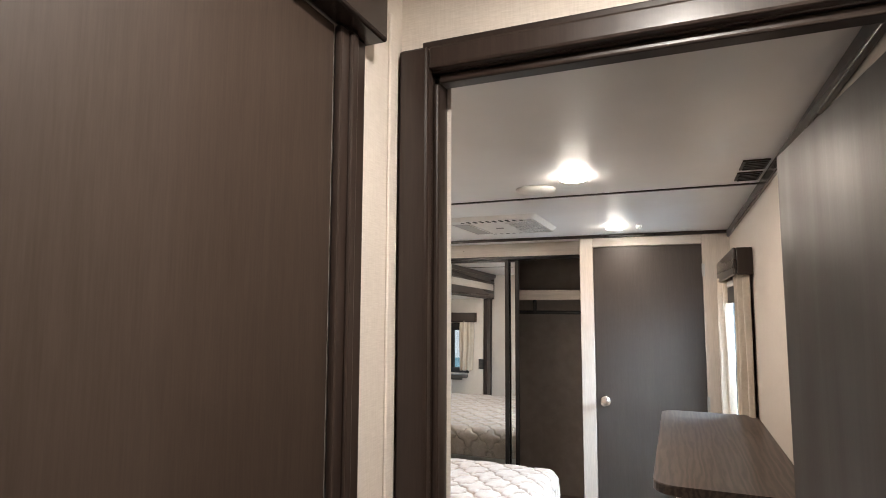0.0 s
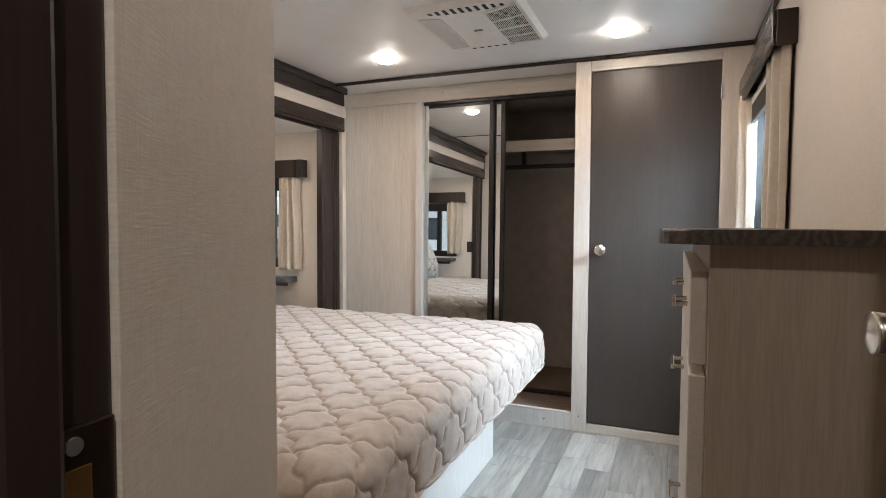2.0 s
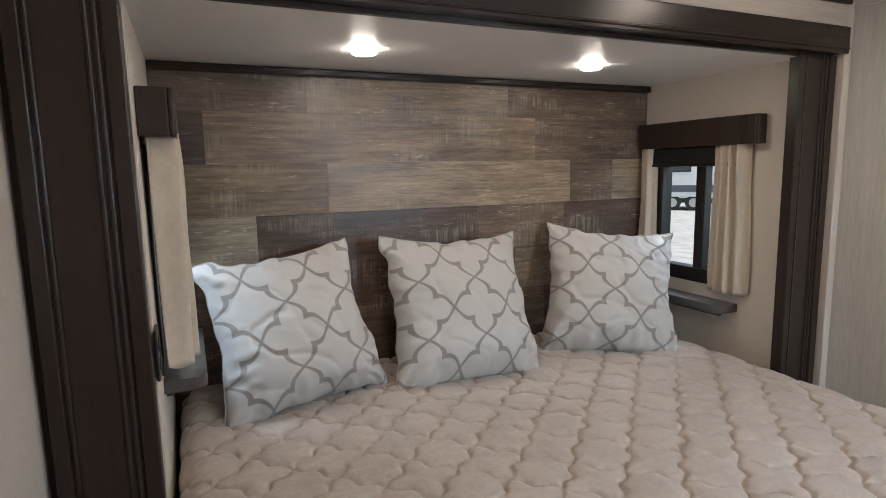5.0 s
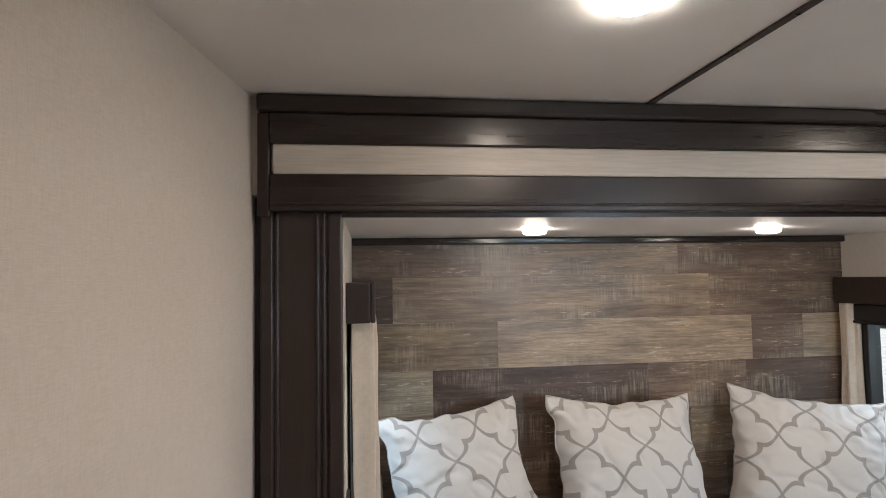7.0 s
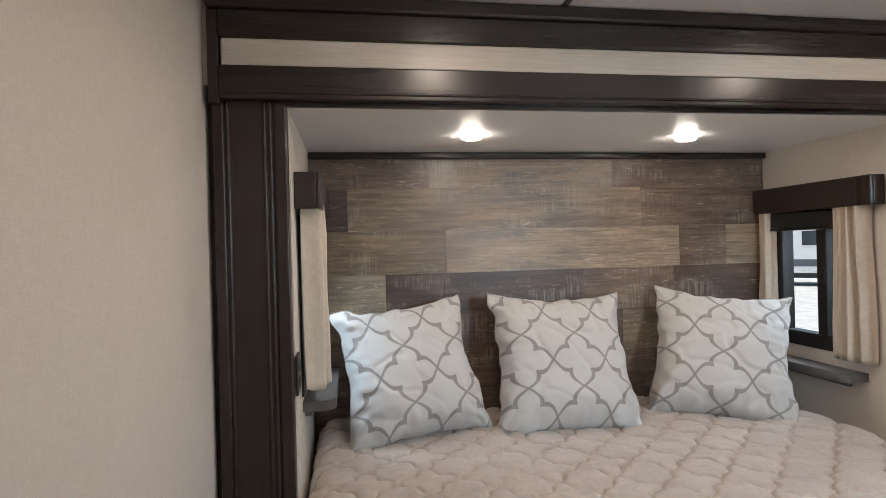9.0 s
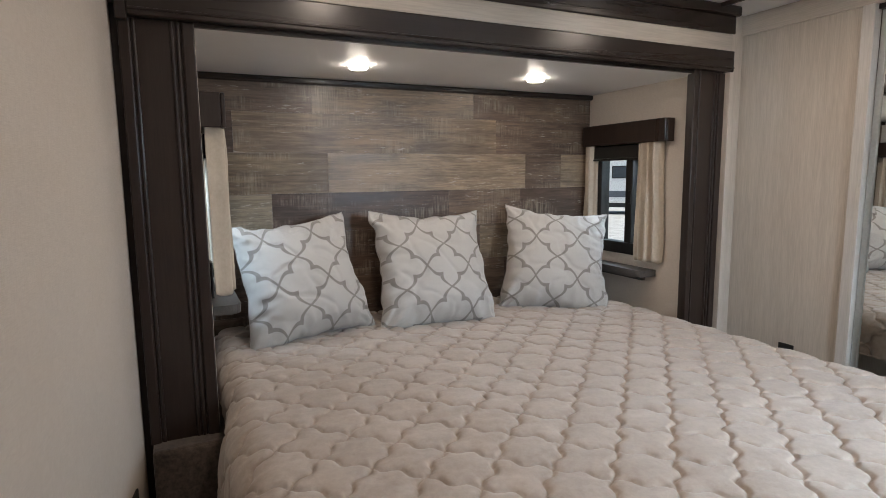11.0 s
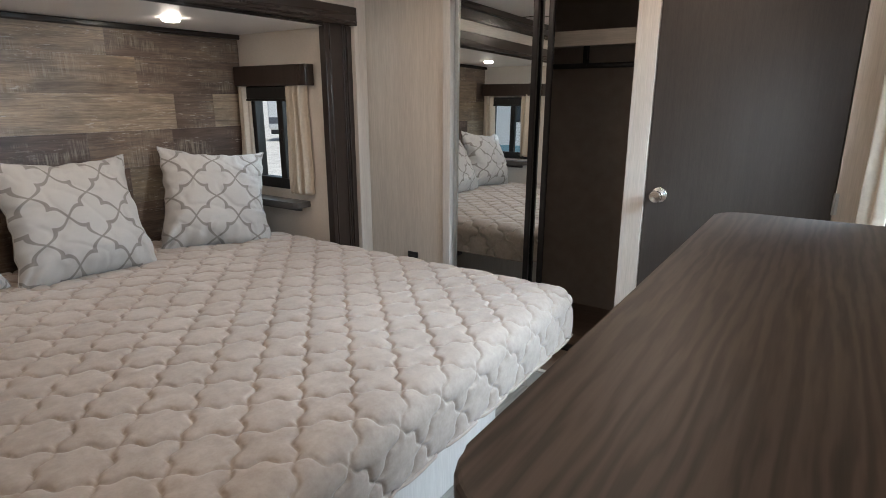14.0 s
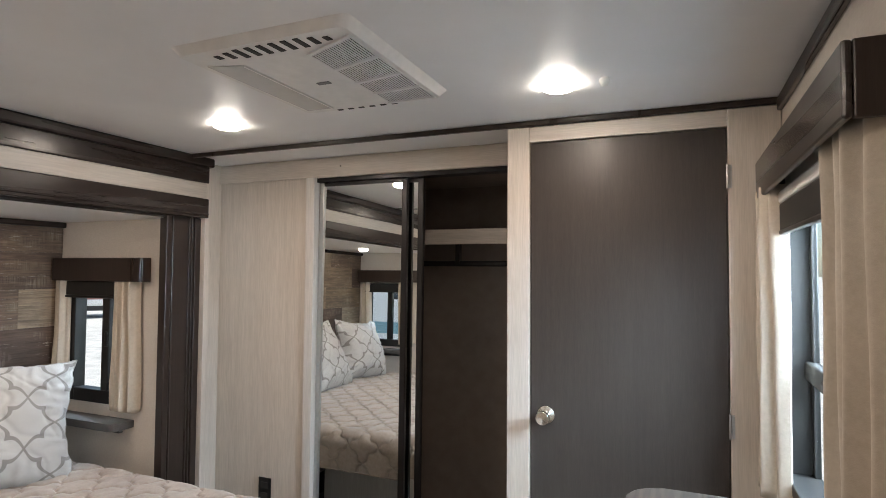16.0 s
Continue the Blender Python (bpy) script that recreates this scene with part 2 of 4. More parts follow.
def glass_material():
    m, nt, b = material("window_glass")
    b.inputs["Base Color"].default_value = (0.9, 0.95, 0.95, 1)
    b.inputs["Roughness"].default_value = 0.02
    b.inputs["Transmission Weight"].default_value = 1.0
    b.inputs["IOR"].default_value = 1.02
    return m


def mirror_material():
    m, nt, b = material("mirror_glass")
    b.inputs["Base Color"].default_value = (0.85, 0.87, 0.86, 1)
    b.inputs["Metallic"].default_value = 1.0
    b.inputs["Roughness"].default_value = 0.01
    return m


M_WALL = wallpaper_material()
M_CEIL = ceiling_material()
M_LIGHT = wood("light_wood", (0.49, 0.432, 0.368), (0.69, 0.622, 0.55), (45, 45, 2.2), 0.45, 0.6, 0.15)
M_LIGHT_H = wood("light_wood_across", (0.49, 0.432, 0.368), (0.69, 0.622, 0.55), (2.2, 45, 45), 0.45, 0.6, 0.15)
M_LIGHT_Y = wood("light_wood_along", (0.38, 0.335, 0.285), (0.60, 0.545, 0.475), (30, 1.6, 30), 0.4, 0.6, 0.15)
M_DRESSER = wood("dresser_wood", (0.27, 0.215, 0.168), (0.41, 0.335, 0.27), (45, 45, 2.2), 0.45, 0.6, 0.15)
M_DRAWER = wood("drawer_wood", (0.43, 0.375, 0.32), (0.58, 0.515, 0.45), (45, 2.2, 45), 0.45, 0.6, 0.15)
M_WHITE_WOOD = wood("whitewashed_wood", (0.56, 0.53, 0.49), (0.72, 0.69, 0.65), (40, 40, 2), 0.42, 0.6, 0.12)
M_DARK = wood("dark_wood", (0.0165, 0.0103, 0.0080), (0.0375, 0.0248, 0.0195), (70, 70, 3), 0.33, 0.5, 0.15, gloss=0.42)
M_DARK_Y = wood("dark_wood_along", (0.014, 0.0095, 0.0078), (0.032, 0.022, 0.0182), (70, 3, 70), 0.27, 0.5, 0.12, gloss=0.45)
M_GREY = wood("grey_brown_wood", (0.028, 0.022, 0.0188), (0.056, 0.045, 0.0385), (90, 90, 4.5), 0.42, 0.7, 0.2, gloss=0.4)
M_HALL_DOOR = wood("brown_door_wood", (0.026, 0.0172, 0.0124), (0.049, 0.0342, 0.0262), (90, 90, 4.5), 0.5, 0.7, 0.2, gloss=0.2)


def walnut_top():
    """Dark walnut laminate with long, flowing grain lines."""
    m, nt, b = material("walnut_top")
    v = coords(nt, (1.0, 0.10, 1.0))
    wave = nt.nodes.new("ShaderNodeTexWave")
    wave.wave_type, wave.bands_direction = "BANDS", "X"
    for k, val in (("Scale", 17.0), ("Distortion", 15.0), ("Detail", 4.0), ("Detail Scale", 0.9), ("Detail Roughness", 0.62)):
        wave.inputs[k].default_value = val
    nt.links.new(v, wave.inputs["Vector"])
    fine = noise_tex(nt, coords(nt, (160, 5, 160)), 1.0, 4.0, 0.6)
    broad = noise_tex(nt, coords(nt, (7, 1.2, 7)), 1.0, 3.0)
    col = ramp(nt, wave.outputs["Fac"], [(0.05, (0.016, 0.011, 0.0085)), (0.3, (0.036, 0.025, 0.019)), (0.95, (0.092, 0.067, 0.052))])
    col = mix(nt, 0.36, col, ramp(nt, fine, [(0.35, (0.02, 0.014, 0.0105)), (0.65, (0.085, 0.062, 0.048))]))
    col = mix(nt, 0.3, col, ramp(nt, broad, [(0.35, (0.026, 0.018, 0.014)), (0.65, (0.08, 0.059, 0.046))]))
    nt.links.new(col, b.inputs["Base Color"])
    b.inputs["Roughness"].default_value = 0.46
    b.inputs["Specular IOR Level"].default_value = 0.35
    bump(nt, b, math_node(nt, "ADD", wave.outputs["Fac"], fine), 0.15, 0.0005)
    return m


M_TOP = walnut_top()
M_SHELF = wood("grey_shelf_wood", (0.042, 0.037, 0.034), (0.10, 0.09, 0.082), (3, 40, 40), 0.45, 0.5, 0.2)
M_CLOSET = plain("closet_lining", (0.31, 0.266, 0.235), 0.6, 0.0, 0.1, 14.0)
M_CLOSET_FLOOR = wood("closet_floor_wood", (0.09, 0.06, 0.045), (0.22, 0.16, 0.12), (3, 30, 30), 0.45, 0.5, 0.2)
M_BLACK = plain("black_metal", (0.018, 0.017, 0.017), 0.35, 0.4, 0.1)
M_BLACK_PLASTIC = plain("black_plastic", (0.010, 0.0095, 0.009), 0.45)
M_NICKEL = plain("brushed_nickel", (0.62, 0.58, 0.53), 0.24, 1.0, 0.06, 120.0, 0.03)
M_STEEL = plain("track_steel", (0.55, 0.56, 0.55), 0.3, 0.9, 0.06, 80.0)
M_WHITE = plain("white_plastic", (0.74, 0.72, 0.69), 0.42, 0.0, 0.05)
M_SLOT = plain("dark_slot", (0.03, 0.028, 0.026), 0.7)
M_GRILLE = plain("grille_shade", (0.16, 0.16, 0.155), 0.6)
M_FLAP = plain("pale_grey_plastic", (0.56, 0.55, 0.53), 0.25, 0.0, 0.04)
M_PILLOW = pillow_material()
M_SEAM = fabric("seam_cloth", (0.36, 0.345, 0.325), (0.46, 0.445, 0.42), 900, 0.8, 0.1)
M_QUILT = fabric("quilt_velvet", (0.335, 0.278, 0.232), (0.465, 0.398, 0.342), 500, 0.82, 0.35, 0.3)
M_CURTAIN = fabric("curtain_cloth", (0.44, 0.38, 0.30), (0.56, 0.49, 0.40), 700, 0.8, 0.2, 0.3)
M_CARPET = fabric("speckled_carpet", (0.02, 0.015, 0.012), (0.14, 0.105, 0.085), 260, 0.95, 0.3, 0.2)
M_MIRROR = mirror_material()
M_GLASS = glass_material()
M_LENS = glowing("lamp_lens", (1.0, 0.90, 0.78), 75.0)
M_HEAD = weathered_material()
M_FLOOR = plank_material("grey_floor_board", (0.135, 0.122, 0.109), (0.36, 0.332, 0.30), (60, 5, 20), 0.36, 0.40)
M_JOINT = plain("joint_shadow", (0.06, 0.05, 0.042), 0.7)


# ---- builders ----
ORIGIN = {}


def add_box(bm, x0, x1, y0, y1, z0, z1, bevel=0.0, segments=2):
    """A box with its edges rounded by bevel, added to bm."""
    made = bmesh.ops.create_cube(bm, size=1.0)["verts"]
    for v in made:
        v.co = Vector(((x0 + x1) / 2 + v.co.x * (x1 - x0), (y0 + y1) / 2 + v.co.y * (y1 - y0), (z0 + z1) / 2 + v.co.z * (z1 - z0)))
    if bevel > 0:
        edges = {e for v in made for e in v.link_edges}
        bmesh.ops.bevel(bm, geom=list(edges), offset=bevel, segments=segments, affect="EDGES", profile=0.5)
    return bm


def add_tube(bm, a, b, r0, r1=None, seg=20):
    """A round bar from a to b, added to bm."""
    a, b = Vector(a), Vector(b)
    d = b - a
    m = Matrix.Translation((a + b) / 2) @ d.to_track_quat("Z", "Y").to_matrix().to_4x4()
    bmesh.ops.create_cone(bm, cap_ends=True, segments=seg, radius1=r0, radius2=r0 if r1 is None else r1, depth=d.length, matrix=m)
    return bm


def add_lathe(bm, profile, m, seg=28):
    """A turned shape: (radius, height) pairs about the z axis of m."""
    rings = []
    for r, h in profile:
        rings.append([bm.verts.new(m @ Vector((r * math.cos(2 * math.pi * i / seg), r * math.sin(2 * math.pi * i / seg), h))) for i in range(seg)])
    for a, b in zip(rings, rings[1:]):
        for i in range(seg):
            bm.faces.new((a[i], a[(i + 1) % seg], b[(i + 1) % seg], b[i]))
    bm.faces.new(rings[0][::-1])
    bm.faces.new(rings[-1])
    return bm


def add_prism(bm, outline, z0, z1, bevel=0.0):
    """An upright slab over a plan outline."""
    low = [bm.verts.new((x, y, z0)) for x, y in outline]
    high = [bm.verts.new((x, y, z1)) for x, y in outline]
    n = len(outline)
    faces = [bm.faces.new(low[::-1]), bm.faces.new(high)]
    for i in range(n):
        faces.append(bm.faces.new((low[i], low[(i + 1) % n], high[(i + 1) % n], high[i])))
    if bevel > 0:
        rim = [e for f in faces[:2] for e in f.edges]
        bmesh.ops.bevel(bm, geom=rim, offset=bevel, segments=3, affect="EDGES", profile=0.5)
    return bm


def rounded(x0, x1, y0, y1, radii, steps=6):
    """A plan outline with rounded corners; radii for (x0,y0), (x1,y0), (x1,y1), (x0,y1)."""
    out = []
    for (cx, cy, sx, sy, a0), r in zip(((x0, y0, 1, 1, 180), (x1, y0, -1, 1, 270), (x1, y1, -1, -1, 0), (x0, y1, 1, -1, 90)), radii):
        if r <= 0:
            out.append((cx, cy))
            continue
        for i in range(steps + 1):
            a = radians(a0 + 90 * i / steps)
            out.append((cx + sx * r + r * math.cos(a), cy + sy * r + r * math.sin(a)))
    return out


def link(name, bm, mat, smooth=False):
    me = bpy.data.meshes.new(name)
    bmesh.ops.recalc_face_normals(bm, faces=bm.faces[:])
    bm.to_mesh(me)
    bm.free()
    me.materials.append(mat)
    if smooth:
        for p in me.polygons:
            p.use_smooth = True
    return new(name, me)


def structure(name, bm, mat, label, category, smooth=False):
    return tagged(link(name, bm, mat, smooth), label, category, "", "structure")


def thing(name, at, label, category, group="", kind=""):
    """An empty at a thing's base, to which its parts are given in world places."""
    ob = new(name)
    ob.empty_display_size = 0.05
    ob.location = at
    ORIGIN[ob] = Vector(at)
    return tagged(ob, label, category, group, kind)


def part(name, bm, mat, parent, label="", smooth=False):
    """One mesh under a thing or under a part, built in world places."""
    o = ORIGIN.get(parent, Vector((0, 0, 0)))
    bmesh.ops.translate(bm, verts=bm.verts[:], vec=-o)
    ob = link(name, bm, mat, smooth)
    ob.parent = parent
    ORIGIN[ob] = o
    return tagged(ob, label) if label else ob


def box(*bounds, bevel=0.0, segments=2):
    return add_box(bmesh.new(), *bounds, bevel=bevel, segments=segments)


def wall_with_holes(axis, at, thick, a0, a1, z0, z1, holes):
    """A wall across axis ('x' or 'y') from at to at+thick, running a0..a1, with rectangular openings (h0, h1, zl, zh) cut through."""
    bm = bmesh.new()
    cuts = sorted({a0, a1, *[h[0] for h in holes], *[h[1] for h in holes]})
    for lo, hi in zip(cuts, cuts[1:]):
        mid = (lo + hi) / 2
        spans = sorted((h[2], h[3]) for h in holes if h[0] < mid < h[1])
        z = z0
        for zl, zh in [*spans, (z1, z1)]:
            if zl - z > 1e-4:
                b = (at, at + thick, lo, hi) if axis == "x" else (lo, hi, at, at + thick)
                add_box(bm, *b, z, zl)
            z = zh
    bmesh.ops.remove_doubles(bm, verts=bm.verts[:], dist=1e-5)
    return bm


# ---- plan ----
EAST = 0.575          # inner face of the window wall
WEST = -1.80          # inner face of the slide-out's wall
CLOSET = 4.72         # face of the door's frame
MIRROR = 5.03         # face of the sliding mirrors
BACK = 5.70           # back of the closet
ENTRY0, ENTRY1 = 1.766, 1.827   # entry partition
SY0, SY1, SX = 2.585, 4.67, -2.56   # inside of the slide-out
JOG = (-0.133, 2.10)
SWALL = (-1.80, 2.365)

# ground outside and the lot
bm = bmesh.new()
bmesh.ops.create_grid(bm, x_segments=2, y_segments=2, size=400, matrix=Matrix.Translation((0, 0, -0.75)))
structure("ground", bm, plain("pale_gravel", (0.56, 0.54, 0.51), 0.9, 0, 0.2, 3.0, 0.3), "pale gravel lot around the trailer", "ground")

# trailer floor under everything, with the planks laid on it later
structure("subfloor", box(WEST, EAST + 0.05, -0.4, BACK, -0.10, -0.006), M_JOINT, "dark subfloor under the floor planks", "floor")

# ceilings
bm = box(WEST - 0.15, EAST + 0.05, -0.4, BACK, CEIL, CEIL + 0.06)
structure("ceiling", bm, M_CEIL, "white textured vinyl ceiling panels", "ceiling")
structure("ceiling_slide", box(SX, -1.816, SY0 - 0.02, SY1 + 0.02, SLIDE_CEIL, SLIDE_CEIL + 0.05), M_CEIL, "white ceiling of the bed slide-out", "ceiling")

# window wall
EW = (3.97, 4.645, 0.90, 1.66)
structure("wall_east", wall_with_holes("x", EAST, 0.05, -0.4, CLOSET + 0.3, -0.1, CEIL + 0.06, [EW]), M_WALL, "beige woven vinyl wall with a window", "wall")

# wall beside the bed: runs slightly aslant from the entry to the slide-out
bm = bmesh.new()
add_prism(bm, [(-0.001, ENTRY1), JOG, SWALL, (-1.86, 2.365), (-1.86, 1.70), (-0.06, 1.70), (-0.06, ENTRY1)], -0.05, CEIL + 0.05)
structure("wall_south", bm, M_WALL, "beige woven vinyl partition beside the bed", "wall")

# entry partition over and beside the door opening
bm = bmesh.new()
add_box(bm, -0.06, EAST, ENTRY0 + 0.005, ENTRY1 - 0.003, 1.88, CEIL)
add_box(bm, 0.55, EAST, ENTRY0 + 0.005, ENTRY1 - 0.003, -0.05, 1.88)
structure("wall_entry", bm, M_WALL, "beige partition over the bedroom doorway", "wall")

# hall walls
HX = -0.05
structure("wall_hall_west", wall_with_holes("x", HX - 0.05, 0.05, -0.4, ENTRY0 + 0.05, -0.05, CEIL, [(0.86, 1.614, 0.0, 1.862)]), M_WALL, "beige hall wall around the bathroom door", "wall")
structure("wall_hall_south", box(-0.1, EAST + 0.05, -0.45, -0.4, -0.05, CEIL), M_WALL, "beige wall closing the hall", "wall")

# slide-out shell
NW = (-2.50, -2.03, 0.845, 1.40)
structure("wall_slide_north", wall_with_holes("y", SY1, 0.05, SX - 0.05, -1.846, -0.05, SLIDE_CEIL + 0.05, [NW]), M_WALL, "beige slide-out wall with a small window", "wall")
structure("wall_slide_south", wall_with_holes("y", SY0 - 0.05, 0.05, SX - 0.05, -1.846, -0.05, SLIDE_CEIL + 0.05, [NW]), M_WALL, "beige slide-out wall with a small window", "wall")
structure("wall_slide_head", box(SX - 0.06, SX - 0.012, SY0 - 0.05, SY1 + 0.05, -0.05, SLIDE_CEIL + 0.05), M_JOINT, "dark backing behind the headboard planks", "wall")
structure("wall_west", box(WEST - 0.12, WEST - 0.07, 4.812, BACK, -0.05, CEIL), M_LIGHT, "light wood wall between slide-out and closet", "wall")
# added filler: keeps outside light from leaking in beside the post
structure("wall_post_back", box(WEST - 0.12, WEST - 0.042, 2.20, 2.40, -0.05, CEIL), M_DARK, "dark filler closing the gap behind the slide-out post", "wall")
structure("wall_over_slide", box(WEST - 0.05, WEST, 2.34, 4.82, SLIDE_CEIL + 0.055, CEIL), M_WALL, "wall over the slide-out opening", "wall")

# closet and its end walls
structure("wall_north", box(WEST - 0.12, EAST + 0.05, BACK, BACK + 0.05, -0.05, CEIL), M_CLOSET, "grey-brown lining of the closet's back", "wall")
bm = box(-0.235, -0.195, CLOSET + 0.02, BACK, -0.05, CEIL)
structure("wall_closet_side", bm, M_CLOSET, "grey-brown lining of the closet's side", "wall")
structure("closet_ceiling", box(WEST, -0.235, MIRROR + 0.065, BACK, 1.93, 1.98), M_CLOSET, "grey-brown closet ceiling", "ceiling")
structure("wall_behind_door", box(-0.19, EAST, CLOSET + 0.10, CLOSET + 0.14, -0.05, CEIL), M_CLOSET, "dark wall behind the closet door", "wall")


# ---- closet front ----
fr = thing("door_frame", (-0.23, CLOSET, 0), "light grained wooden frame around the grey door", "door frame", "", "structure")
part("stile", box(-0.272, -0.192, CLOSET, CLOSET + 0.035, 0, CEIL - 0.022, bevel=0.002), M_LIGHT, fr)
part("stile", box(0.428, EAST - 0.002, CLOSET, CLOSET + 0.035, 0, CEIL - 0.022, bevel=0.002), M_LIGHT, fr)
part("head", box(-0.192, 0.428, CLOSET + 0.001, CLOSET + 0.035, 1.923, CEIL - 0.022, bevel=0.002), M_LIGHT_H, fr)
part("return_panel", box(-0.272, -0.236, CLOSET + 0.035, MIRROR + 0.06, 0, CEIL - 0.003), M_LIGHT, fr)
part("threshold", box(-0.192, 0.428, CLOSET + 0.002, CLOSET + 0.06, 0, 0.048, bevel=0.003), M_LIGHT_H, fr)


def knob(parent, base, out, label="brushed nickel door knob"):
    """A round privacy knob on a rose; out is the way it points."""
    q = Vector(out).to_track_quat("Z", "Y").to_matrix().to_4x4()
    m = Matrix.Translation(base) @ q
    bm = add_lathe(bmesh.new(), [(0.031, 0), (0.031, 0.003), (0.028, 0.006), (0.018, 0.011), (0.0115, 0.016), (0.0105, 0.026), (0.0125, 0.029), (0.0185, 0.033), (0.0205, 0.037), (0.0225, 0.060), (0.0215, 0.0622), (0.0195, 0.0625), (0.012, 0.0642), (0.002, 0.0655)], m)
    return part("knob", bm, M_NICKEL, parent, label, True)


cd = thing("door_1", (-0.19, CLOSET + 0.008, 0.05), "closed grey-brown grained flush door beside the closet", "door", "", "structure")
part("leaf", box(-0.189, 0.425, CLOSET + 0.006, CLOSET + 0.036, 0.052, 1.919, bevel=0.0015), M_GREY, cd)
knob(cd, (-0.135, CLOSET + 0.006, 0.985), (0, -1, 0))
for hz in (0.30, 1.008, 1.767):
    part("hinge", add_tube(box(0.424, 0.439, CLOSET - 0.003, CLOSET + 0.004, hz - 0.036, hz + 0.036, bevel=0.001), (0.4265, CLOSET - 0.005, hz - 0.037), (0.4265, CLOSET - 0.005, hz + 0.037), 0.0038), M_STEEL, cd, "small silver hinge")

# recessed closet front
cl = thing("closet_front", (-1.0, MIRROR, 0.1), "light wood closet front with header and fixed panel", "closet", "", "structure")
part("header", box(-1.92, -0.272, MIRROR - 0.03, MIRROR + 0.06, 1.905, CEIL - 0.002, bevel=0.002), M_LIGHT_H, cl)
part("fixed_panel", box(-1.92, -1.335, MIRROR - 0.02, MIRROR + 0.01, 0.10, 1.905), M_LIGHT, cl)
part("panel_trim", box(-1.336, -1.29, MIRROR - 0.035, MIRROR + 0.01, 0.10, 1.905, bevel=0.002), M_WHITE_WOOD, cl)
part("sill_board", box(-1.92, -0.272, CLOSET + 0.004, CLOSET + 0.022, 0, 0.088, bevel=0.002), M_WHITE_WOOD, cl)
part("sill_top", box(-1.92, -0.272, CLOSET + 0.004, CLOSET + 0.03, 0.088, 0.1, bevel=0.003), M_LIGHT_H, cl)
part("closet_floor", box(-1.92, -0.236, CLOSET + 0.037, BACK, 0.0, 0.096), M_CLOSET_FLOOR, cl, "brown wood-look closet floor")
part("bottom_track", box(-1.29, -0.272, MIRROR - 0.022, MIRROR + 0.05, 0.096, 0.106, bevel=0.002), M_BLACK, cl, "dark bottom track")
part("top_track", box(-1.29, -0.272, MIRROR - 0.012, MIRROR + 0.05, 1.885, 1.9045), M_BLACK, cl, "dark top track")


def mirror_door(name, x0, x1, y, left_mat):
    d = thing(name, (x0, y, 0.106), "sliding mirror door with slim dark metal edges", "mirror door", "sliding mirror doors")
    part("mirror", box(x0 + 0.02, x1 - 0.02, y + 0.004, y + 0.010, 0.12, 1.878), M_MIRROR, d)
    part("stile", box(x0, x0 + 0.024, y - 0.004, y + 0.016, 0.107, 1.884, bevel=0.003), left_mat, d)
    part("stile", box(x1 - 0.028, x1, y - 0.006, y + 0.016, 0.107, 1.884, bevel=0.004), M_BLACK, d)
    part("rail", box(x0 + 0.024, x1 - 0.028, y - 0.002, y + 0.016, 1.868, 1.884), M_BLACK, d)
    part("rail", box(x0 + 0.024, x1 - 0.028, y - 0.002, y + 0.016, 0.107, 0.122), M_BLACK, d)
    for piece in d.children:
        for v in piece.data.vertices:
            p = v.co + ORIGIN[d]
            v.co.y += 0.0131 * (p.z - 1.0) - 0.004 * (p.x + 1.04)


mirror_door("mirror_door", -1.288, -0.822, MIRROR, M_STEEL)
mirror_door("mirror_door", -1.21, -0.755, MIRROR + 0.026, M_BLACK)

# closet shelf and rod
sh = thing("closet_shelf", (-1.0, 5.32, 1.60), "light wood closet shelf with a thick front edge", "shelf")
part("board", box(-1.9, -0.237, 5.332, BACK, 1.625, 1.645), M_CLOSET, sh)
part("front_edge", box(-1.9, -0.237, 5.31, 5.332, 1.60, 1.672, bevel=0.002), M_LIGHT_H, sh)
rod = thing("closet_rod", (-1.0, 5.40, 1.50), "black metal clothes rod under the closet shelf", "clothes rod")
part("bar", add_tube(bmesh.new(), (-1.9, 5.40, 1.508), (-0.237, 5.40, 1.508), 0.014), M_BLACK, rod)
part("bracket", box(-0.73, -0.708, 5.385, 5.415, 1.508, 1.626), M_BLACK, rod)

out1 = thing("outlet", (-1.55, MIRROR - 0.02, 0.40), "black wall outlet on the closet panel", "outlet")
part("cover", box(-1.592, -1.52, MIRROR - 0.027, MIRROR - 0.0195, 0.355, 0.475, bevel=0.003), M_BLACK_PLASTIC, out1)
part("socket", box(-1.575, -1.537, MIRROR - 0.0295, MIRROR - 0.026, 0.375, 0.405, bevel=0.001), M_SLOT, out1)
part("socket", box(-1.575, -1.537, MIRROR - 0.0295, MIRROR - 0.026, 0.425, 0.455, bevel=0.001), M_SLOT, out1)

# ---- ceiling trims and fixtures ----
structure("trim_ceiling_cross", box(WEST + 0.03, EAST, 3.377, 3.395, CEIL - 0.005, CEIL, bevel=0.0015), M_DARK, "thin dark ceiling batten", "trim")
structure("trim_ceiling_north", box(WEST + 0.03, EAST, CLOSET - 0.014, CLOSET + 0.004, CEIL - 0.02, CEIL - 0.002, bevel=0.003), M_DARK, "thin dark cove moulding over the door", "trim")
structure("trim_ceiling_east", box(EAST - 0.016, EAST - 0.001, ENTRY1, CLOSET - 0.014, CEIL - 0.045, CEIL - 0.006, bevel=0.004), M_DARK_Y, "dark cove moulding over the window wall", "trim")


